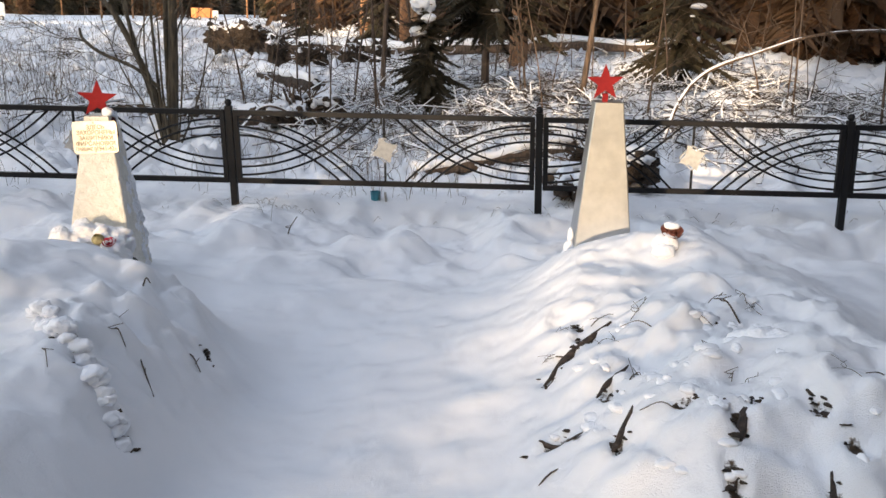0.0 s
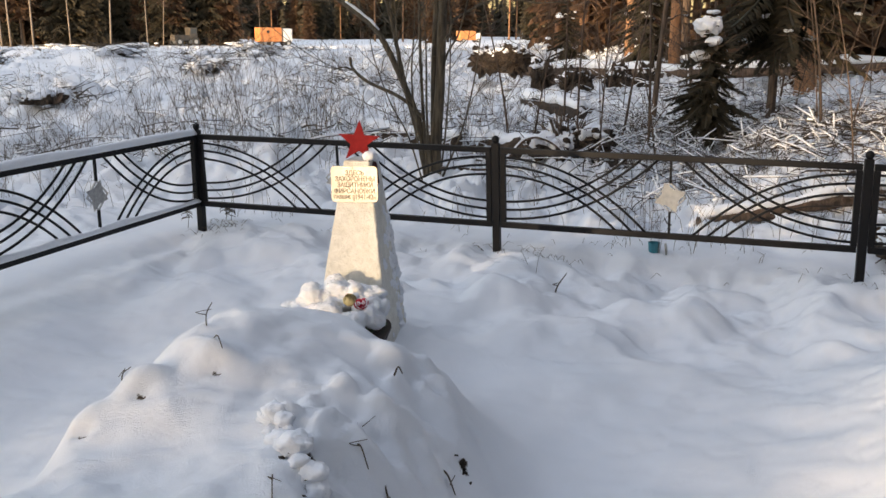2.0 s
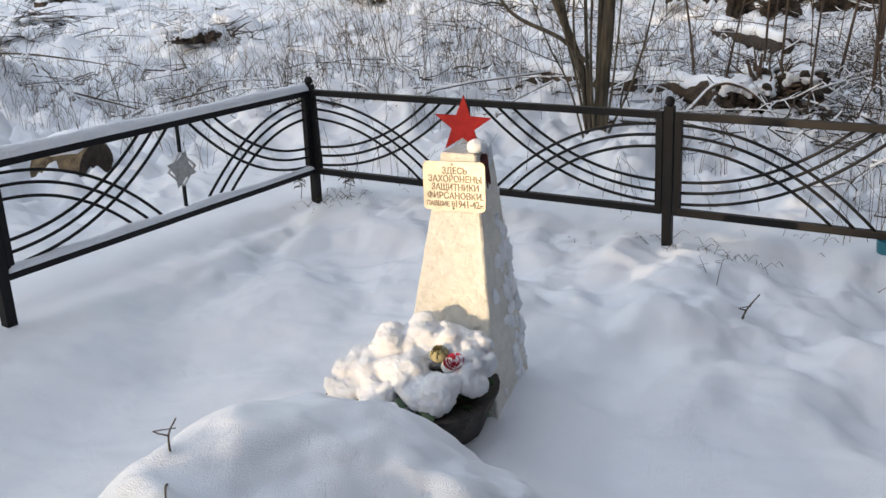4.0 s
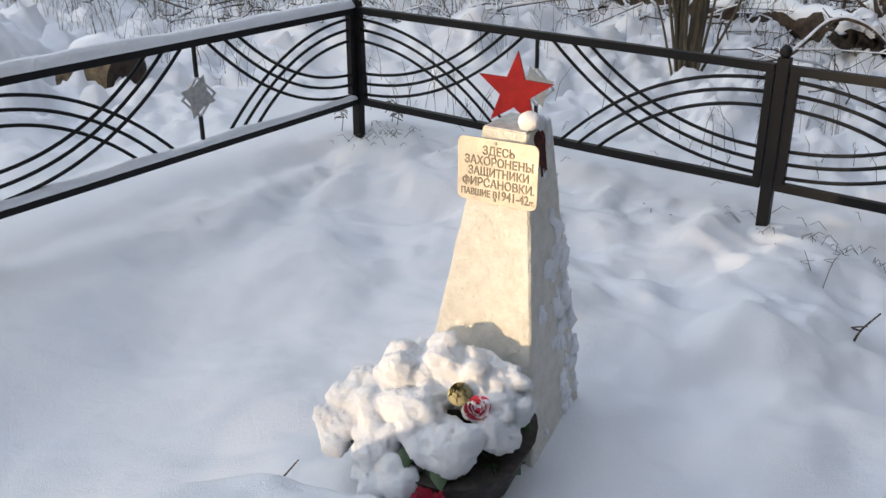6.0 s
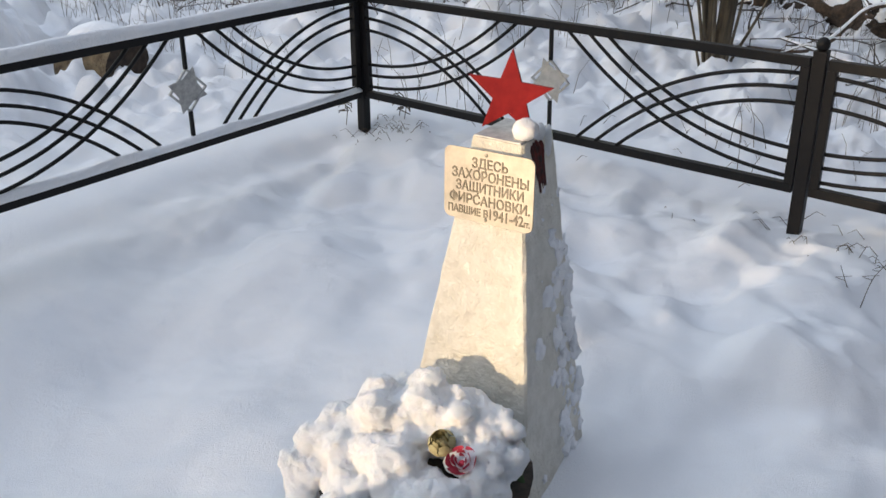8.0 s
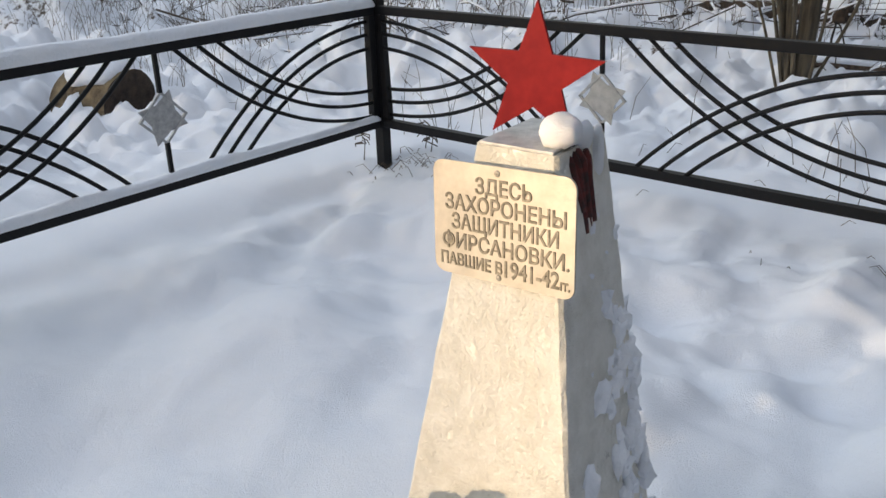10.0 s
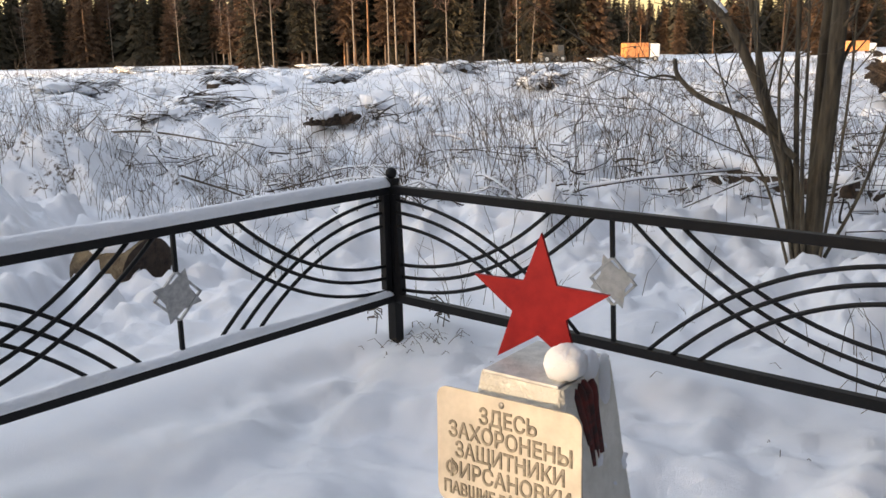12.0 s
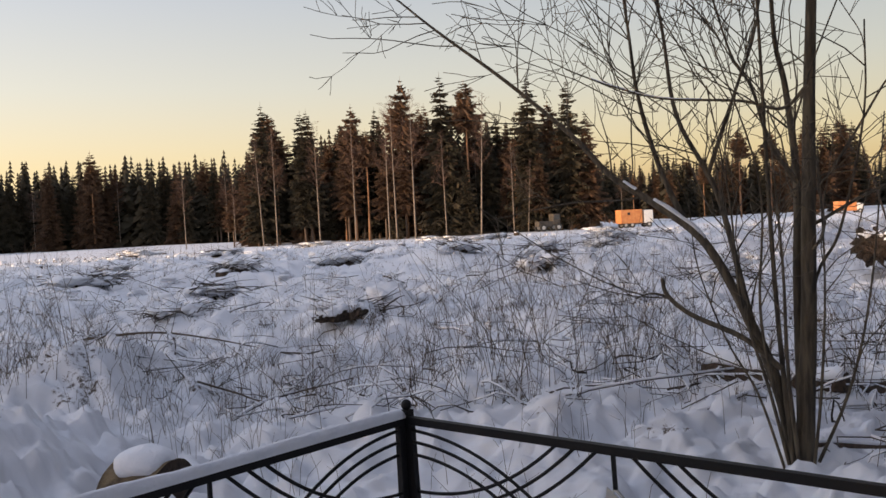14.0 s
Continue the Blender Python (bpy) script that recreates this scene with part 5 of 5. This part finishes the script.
# small hummocks of snow over tussocks and slash
hum = bmesh.new()
bmesh.ops.create_icosphere(hum, subdivisions=2, radius=1)
BALL_V, BALL_F = [v.co.copy() for v in hum.verts], [tuple(v.index for v in f.verts) for f in hum.faces]
hum.free()


def clods(name, spots, label, mat=None, rough=0.35):
    vs, fs = [], []
    for k, (x, y, z, rx, ry, rz) in enumerate(spots):
        o = Vector((k * 1.37 % 50, k * 2.11 % 50, k * 0.53 % 50))
        t0 = len(vs)
        for v in BALL_V:
            q = 1 + rough * noise.fractal(v * 1.4 + o, 1.0, 2.0, 2)
            vs.append((x + v.x * rx * q, y + v.y * ry * q, z + v.z * rz * q))
        fs += [(a + t0, b + t0, c + t0) for a, b, c in BALL_F]
    return tagged(mesh_ob(name, vs, fs, mat or SNOW_LUMP, smooth=True), label, "snow", kind="stuff")


spots = []
for k in range(4600):
    d = 4.5 + 78 * rnd.random() ** 1.6
    x, y = field(d, rnd.uniform(-0.8, 0.75) * (d + 4))
    if d < 12 + 4 * rnd.random() or (y < 0.6 and x > -1.2):
        continue
    r = rnd.uniform(0.03, 0.11) * (1 + d / 45)
    spots.append((x, y, gz(x, y) - r * 0.12, r * rnd.uniform(0.8, 2.0), r * rnd.uniform(0.8, 2.0), r * rnd.uniform(0.45, 0.80)))
clods("snow_hummocks", spots, "snow-covered tussocks and slash of the clearing", None, 0.75)
spots = []
for k in range(70):
    x, y = rnd.uniform(4.65, 5.6), rnd.uniform(-4.95, -3.4)
    r = rnd.uniform(0.008, 0.020)
    spots.append((x, y, gz(x, y) - r * 0.35, r * rnd.uniform(1.0, 2.4), r * rnd.uniform(1.0, 2.4), r * 0.8))
for k in range(34):
    f = k / 33
    r = rnd.uniform(0.016, 0.028)
    x, y = 2.79 + 0.41 * f + rnd.gauss(0, 0.010), -4.02 - 0.36 * f + rnd.gauss(0, 0.012)
    spots.append((x, y, gz(x, y) - r * 0.30, r * rnd.uniform(1.2, 2.1), r * rnd.uniform(1.2, 2.1), r * 1.1))
for x, y, r in ((5.41, -4.02, 0.055), (5.36, -3.98, 0.045), (5.30, -3.69, 0.04), (5.46, -4.06, 0.05)):
    spots.append((x, y, gz(x, y) - r * 0.25, r * 1.4, r * 1.2, r * 0.9))
tagged(lumps(spots, SNOW_LUMP, "crusted_snow", None, "", 3, 0.34, 26), "crumbled crusted snow on the flanks of the mounds", "snow", kind="stuff")
spots = []
for k in range(170):
    bx = BARE[k % 21 if k % 3 else 6 + k % 15]
    x, y = bx[0] + rnd.gauss(0, bx[2] * 0.6), bx[1] + rnd.gauss(0, bx[3] * 0.6)
    r = rnd.uniform(0.003, 0.010)
    spots.append((x, y, gz(x, y), r * rnd.uniform(0.8, 3.0), r * rnd.uniform(0.8, 3.0), r * 0.35))
clods("earth_crumbs", spots, "dark earth and leaf litter breaking through the snow", SOIL, 0.6)


# ---- stumps and cut logs ----
def stump(x, y, r, h, group="stumps of the clearing"):
    th = base("tree_stump", (x, y, gz(x, y)))
    bm = bmesh.new()
    bmesh.ops.create_cone(bm, cap_ends=True, segments=18, radius1=r * 1.25, radius2=r, depth=h + 0.2, matrix=Matrix.Translation((0, 0, (h - 0.2) / 2)))
    for v in bm.verts:
        v.co += Vector((noise.noise(v.co * 5), noise.noise(v.co * 5 + Vector((4, 2, 1))), 0)) * r * 0.35
    part("body", bm, WOOD_DARK, th)
    lumps([(0, 0, h + 0.02, r * 0.95, r * 0.95, 0.07)], SNOW_LUMP, "snow_cap", th, "", 3, 0.2, 4)
    return tagged(th, "weathered cut tree stump with a snow cap", "stump", group)


for d, s, r, h in ((25, -6.2, 0.28, 0.30), (38, -8, 0.25, 0.4), (31, -14, 0.22, 0.3), (45, -2, 0.25, 0.45), (52, 4, 0.22, 0.4), (44, -20, 0.25, 0.35), (62, -12, 0.3, 0.5), (70, 6, 0.3, 0.5), (35, 4.5, 0.2, 0.3), (80, -25, 0.3, 0.5), (24, -1.5, 0.2, 0.2)):
    x, y = field(d, s)
    stump(x, y, r * 0.62, h * 0.6)


def cut_log(x, y, r, L, turn):
    th = base("cut_log", (x, y, gz(x, y) + r * 0.72), turn)
    n, ring, vs, fs = 28, 9, [], []
    for i in range(ring):
        t = i / (ring - 1)
        for k in range(n):
            a = 6.2832 * k / n
            q = r * (1 + 0.10 * math.sin(2 * a + 1) + 0.06 * noise.noise(Vector((math.cos(a) * 2, math.sin(a) * 2, t * 4))))
            vs.append(((t - 0.5) * L, q * math.cos(a), q * math.sin(a)))
    for i in range(ring - 1):
        for k in range(n):
            j = (k + 1) % n
            fs.append((i * n + k, (i + 1) * n + k, (i + 1) * n + j, i * n + j))
    mesh_ob("bark", vs, fs, plain("stripped_wood", (0.07, 0.045, 0.025), (0.27, 0.20, 0.115), 9, 0.85, bump=0.9, depth=0.015), th, "pale stripped side", True)
    for s in (0, 1):
        bm = bmesh.new()
        prev = None
        for q, off in ((1.0, 0.0), (0.8, 0.006), (0.62, 0.0), (0.45, 0.008), (0.2, 0.004)):
            row = [bm.verts.new((vs[s * (ring - 1) * n + k][0] + (1 if s else -1) * (off + 0.003 * noise.noise(Vector((k, q * 9, s)))), vs[s * (ring - 1) * n + k][1] * q, vs[s * (ring - 1) * n + k][2] * q)) for k in range(n)]
            if prev:
                for k in range(n):
                    bm.faces.new((prev[k], prev[(k + 1) % n], row[(k + 1) % n], row[k]))
            prev = row
        bm.faces.new(prev)
        bmesh.ops.recalc_face_normals(bm, faces=bm.faces)
        part("cut_end", bm, plain("old_sawn_wood", (0.022, 0.014, 0.010), (0.065, 0.042, 0.028), 16, 0.9, bump=0.7, depth=0.01), th, "dark ringed sawn end")
    sp = [(0, 0, r * 0.80, L * 0.50, r * 0.88, 0.12)]
    lumps(sp, SNOW_LUMP, "snow_cap", th, "thick snow on top", 3, 0.15, 5)
    return tagged(th, "short thick sawn log with snow on top", "log", "cut logs")


cut_log(-2.36, -0.14, 0.225, 0.44, 17)


# ---- truck at the far edge ----
def wheel(parent, x, y, z, r):
    bm = bmesh.new()
    bmesh.ops.create_cone(bm, cap_ends=True, segments=20, radius1=r, radius2=r, depth=0.28, matrix=Matrix.Translation((x, y, z)) @ Matrix.Rotation(radians(90), 4, "X"))
    w = part("wheel", bm, plain("tyre", (0.02, 0.02, 0.02), (0.04, 0.04, 0.04), 20), parent)
    bm = bmesh.new()
    bmesh.ops.create_cone(bm, cap_ends=True, segments=16, radius1=r * 0.55, radius2=r * 0.5, depth=0.30, matrix=Matrix.Translation((x, y, z)) @ Matrix.Rotation(radians(90), 4, "X"))
    part("rim", bm, SILVER, w)


x, y = field(143, 31.5)
truck = base("box_truck", (x, y, gz(x, y)), 52)
CRATE = plain("orange_box_paint", (0.48, 0.17, 0.055), (0.60, 0.25, 0.09), 2, 0.6)
part("cargo_box", box(bmesh.new(), (-1.0, 0, 1.85), (3.7, 2.3, 2.2), 0.05), CRATE, truck, "orange-brown cargo box")
part("window", box(bmesh.new(), (-1.5, -1.16, 2.3), (0.45, 0.03, 0.4), 0.01), plain("dark_pane", (0.02, 0.02, 0.025), (0.03, 0.03, 0.03), 3, 0.2), truck)
cab = part("cab", box(bmesh.new(), (1.95, 0, 1.75), (1.6, 2.2, 2.1), 0.18), plain("cab_paint", (0.6, 0.6, 0.6), (0.72, 0.72, 0.7), 3, 0.4), truck, "white cab")
part("windscreen", box(bmesh.new(), (2.76, 0, 2.1), (0.04, 1.9, 0.8), 0.01), plain("dark_glass", (0.02, 0.025, 0.03), (0.03, 0.035, 0.04), 3, 0.1), cab)
part("chassis", box(bmesh.new(), (0.2, 0, 0.65), (5.2, 0.9, 0.22), 0.02), RUST, truck)
for wx in (-2.0, -0.9, 2.0):
    for wy in (-0.95, 0.95):
        wheel(truck, wx, wy, 0.48, 0.48)
tagged(truck, "orange box truck with a white cab parked by the woods", "truck")


x, y = field(142, 17.4)
tractor = base("forest_tractor", (x, y, gz(x, y)), 60)
MACHINE = plain("machine_paint", (0.035, 0.032, 0.028), (0.09, 0.075, 0.06), 2, 0.6)
part("body", box(bmesh.new(), (-0.8, 0, 1.2), (2.6, 1.5, 0.9), 0.12), MACHINE, tractor)
cab = part("cab", box(bmesh.new(), (1.1, 0, 1.9), (1.3, 1.6, 1.7), 0.12), MACHINE, tractor)
part("window", box(bmesh.new(), (1.1, -0.81, 2.2), (0.9, 0.03, 0.7), 0.01), plain("cab_glass", (0.04, 0.045, 0.05), (0.06, 0.065, 0.07), 3, 0.15), cab)
for wx in (-1.4, 1.3):
    for wy in (-0.95, 0.95):
        wheel(tractor, wx, wy, 0.62, 0.62)
tagged(tractor, "dark forest tractor standing before the trees", "tractor")

x, y = field(150, 69.3)
van = base("van", (x, y, gz(x, y)), 40)
part("body", box(bmesh.new(), (-0.5, 0, 1.25), (3.2, 1.9, 1.7), 0.12), CRATE, van, "orange-brown body")
part("cab", box(bmesh.new(), (1.7, 0, 1.05), (1.2, 1.85, 1.3), 0.2), plain("van_paint", (0.55, 0.54, 0.52), (0.68, 0.67, 0.65), 3, 0.4), van, "white cab")
for wx in (-1.4, 1.6):
    for wy in (-0.85, 0.85):
        wheel(van, wx, wy, 0.36, 0.36)
tagged(van, "small orange van with a white cab by the woods", "van")


# ---- small things in the enclosure ----
def twig(pts, r, label="thin dark twig sticking out of the snow", group="twigs in the snow", fork=0, seed=1):
    x0, y0, z0 = pts[0]
    th_at = Vector((x0, y0, gz(x0, y0)))
    t = Tubes()
    line = curve([Vector((x - x0, y - y0, z)) for x, y, z in pts], 8)
    t.tube(line, r, r * 0.55, 6)
    rn = random.Random(seed)
    for k in range(fork):
        p = line[rn.randint(3, 7)]
        t.tube(curve([p, p + Vector((rn.gauss(0, 0.02), rn.gauss(0, 0.02), 0.01)), p + Vector((rn.gauss(0, 0.04), rn.gauss(0, 0.04), rn.uniform(-0.01, 0.03)))], 4), r * 0.7, r * 0.4, 5)
    ob = t.make("twig", TWIG)
    ob.location = th_at
    return tagged(ob, label, "twig", group)


twig([(3.09, -0.90, -0.04), (3.11, -0.89, 0.04), (3.16, -0.87, 0.12)], 0.006, fork=1)
twig([(2.20, -3.00, -0.03), (2.24, -2.985, 0.03), (2.28, -2.97, 0.09)], 0.003)
twig([(2.33, -3.62, -0.03), (2.33, -3.62, 0.04), (2.35, -3.61, 0.085)], 0.003, fork=1)
twig([(2.18, -3.90, -0.03), (2.17, -3.89, 0.03), (2.20, -3.88, 0.06)], 0.003, fork=1, seed=4)
twig([(2.42, -3.72, 0.0), (2.46, -3.76, 0.025), (2.50, -3.80, 0.0)], 0.003)
twig([(2.95, -3.40, 0.0), (2.97, -3.41, 0.04), (2.99, -3.42, 0.02)], 0.004)
twig([(1.85, -1.05, -0.02), (1.86, -1.05, 0.05)], 0.004)
twig([(2.9, -0.55, -0.02), (2.92, -0.55, 0.12), (2.95, -0.52, 0.18)], 0.002, "pale dry grass stalk in the snow", "dry stalks", 2)
twig([(2.85, -0.50, -0.02), (2.80, -0.52, 0.10)], 0.002, "pale dry grass stalk in the snow", "dry stalks", 1)
twig([(4.55, -4.55, -0.02), (4.62, -4.50, 0.05), (4.72, -4.46, 0.06)], 0.004)
twig([(5.43, -3.72, 0.0), (5.36, -3.74, 0.10), (5.30, -3.77, 0.12)], 0.004, fork=2)
rnd = random.Random(51)
for k in range(20):
    x, y = rnd.uniform(4.62, 5.75), rnd.uniform(-5.0, -3.4)
    a, L = rnd.uniform(0, 6.28), rnd.uniform(0.06, 0.15)
    twig([(x, y, -0.02), (x + L * 0.5 * math.cos(a), y + L * 0.5 * math.sin(a), gz(x + L * 0.5 * math.cos(a), y + L * 0.5 * math.sin(a)) - gz(x, y) + rnd.uniform(0.0, 0.025)), (x + L * math.cos(a), y + L * math.sin(a), gz(x + L * math.cos(a), y + L * math.sin(a)) - gz(x, y) + rnd.uniform(-0.02, 0.03))], rnd.uniform(0.0015, 0.0032), "bare spruce twig half covered by snow on the mound", "twigs on the mounds", rnd.randint(0, 3), k)
for k in range(5):
    x, y = rnd.uniform(2.85, 3.20), rnd.uniform(-4.4, -3.4)
    a, L = rnd.uniform(-1.2, 0.3), rnd.uniform(0.06, 0.16)
    twig([(x, y, -0.02), (x + L * 0.5 * math.cos(a), y + L * 0.5 * math.sin(a), gz(x + L * 0.5 * math.cos(a), y + L * 0.5 * math.sin(a)) - gz(x, y) + 0.015), (x + L * math.cos(a), y + L * math.sin(a), gz(x + L * math.cos(a), y + L * math.sin(a)) - gz(x, y))], rnd.uniform(0.002, 0.004), "bare spruce twig half covered by snow on the mound", "twigs on the mounds", 1, k)


def bark_strip(pts, w):
    """A curled dark strip of bark lying on the mound."""
    x0, y0 = pts[0]
    g0 = gz(x0, y0)
    line = curve([Vector((x - x0, y - y0, gz(x, y) - g0 + 0.012)) for x, y in pts], 10)
    vs, fs, rn = [], [], random.Random(int(x0 * 1000))
    for i, q in enumerate(line):
        d = (line[min(i + 1, 10)] - line[max(i - 1, 0)]).normalized()
        side, k = d.cross(Vector((0, 0, 1))).normalized(), w * math.sin(math.pi * (0.08 + 0.84 * i / 10)) * rn.uniform(0.75, 1.2)
        for u, up in ((-1, -0.5), (-0.6, 0.15), (0, 0.42), (0.6, 0.15), (1, -0.5), (0, -0.7)):
            vs.append(q + side * (u * k) + Vector((0, 0, up * k + rn.gauss(0, 0.002))))
    for i in range(10):
        for j in range(6):
            m = (j + 1) % 6
            fs.append((6 * i + j, 6 * i + m, 6 * i + 6 + m, 6 * i + 6 + j))
    fs += [tuple(range(5, -1, -1)), tuple(range(60, 66))]
    ob = mesh_ob("bark_strip", vs, fs, BARK_WET)
    ob.location = (x0, y0, g0)
    return tagged(ob, "dark curled strip of bark lying in the snow", "bark", "bark on the mound")


bark_strip([(4.66, -3.83), (4.79, -3.60), (4.97, -3.46)], 0.021)
bark_strip([(4.80, -4.20), (4.86, -4.10), (4.95, -3.97)], 0.012)
bark_strip([(4.79, -4.58), (4.83, -4.50), (4.88, -4.41)], 0.012)
bark_strip([(4.60, -4.29), (4.66, -4.34), (4.73, -4.39)], 0.016)
bark_strip([(5.22, -4.51), (5.15, -4.65), (5.07, -4.88)], 0.014)
bark_strip([(5.33, -4.86), (5.32, -4.98)], 0.014)
bark_strip([(2.98, -4.17), (3.04, -4.22), (3.08, -4.27)], 0.022)


def weed(x, y, h, seed):
    t = Tubes()
    rn = random.Random(seed)
    t.tube([(0, 0, -0.03), (0.02, 0, h * 0.6), (-0.03, 0, h)], 0.003, 0.002, 5)
    for k in range(7):
        z = h * (0.55 + 0.07 * k)
        t.tube([(0, 0, z), (rn.choice((-1, 1)) * 0.035, rn.gauss(0, 0.01), z - 0.01), (rn.choice((-1, 1)) * 0.05, 0, z - 0.03)], 0.004, 0.003, 4)
    ob = t.make("dead_weed", TWIG, smooth=False)
    ob.location = (x, y, gz(x, y))
    return tagged(ob, "withered dark weed standing by the corner post", "weed", "withered weeds")


weed(-0.12, -0.03, 0.17, 1), weed(0.10, 0.20, 0.15, 2), weed(0.17, 0.16, 0.12, 3)

# flowers on the second mound, and the blue cup under the fence
fl = base("dried_flower", (5.43, -2.50, gz(5.43, -2.50)))
rose((0, 0, 0.05), 0.06, plain("brown_flower", (0.10, 0.03, 0.025), (0.2, 0.07, 0.05), 40, 0.8), fl, "")
lumps([(-0.03, -0.03, 0.03, 0.07, 0.06, 0.05), (-0.05, -0.09, 0.0, 0.06, 0.05, 0.04), (0.0, 0.0, 0.115, 0.04, 0.04, 0.02)], SNOW_LUMP, "snow_cap", fl, "", 3, 0.2, 14)
tagged(fl, "withered brown cloth flower capped with snow", "flower")
cup = base("plastic_cup", (3.605, 0.40, gz(3.605, 0.40)))
bm = bmesh.new()
bmesh.ops.create_cone(bm, cap_ends=False, segments=20, radius1=0.036, radius2=0.045, depth=0.085, matrix=Matrix.Translation((0, 0, 0.03)))
part("body", bm, plain("blue_plastic", (0.02, 0.15, 0.20), (0.03, 0.22, 0.28), 20, 0.4), cup, smooth=True)
bm = bmesh.new()
bmesh.ops.create_cone(bm, cap_ends=True, segments=20, radius1=0.05, radius2=0.05, depth=0.012, matrix=Matrix.Translation((0.09, 0, 0.02)) @ Matrix.Rotation(radians(80), 4, "Y"))
part("lid", bm, SCREW, cup)
tagged(cup, "small blue plastic cup lying by the fence", "cup")
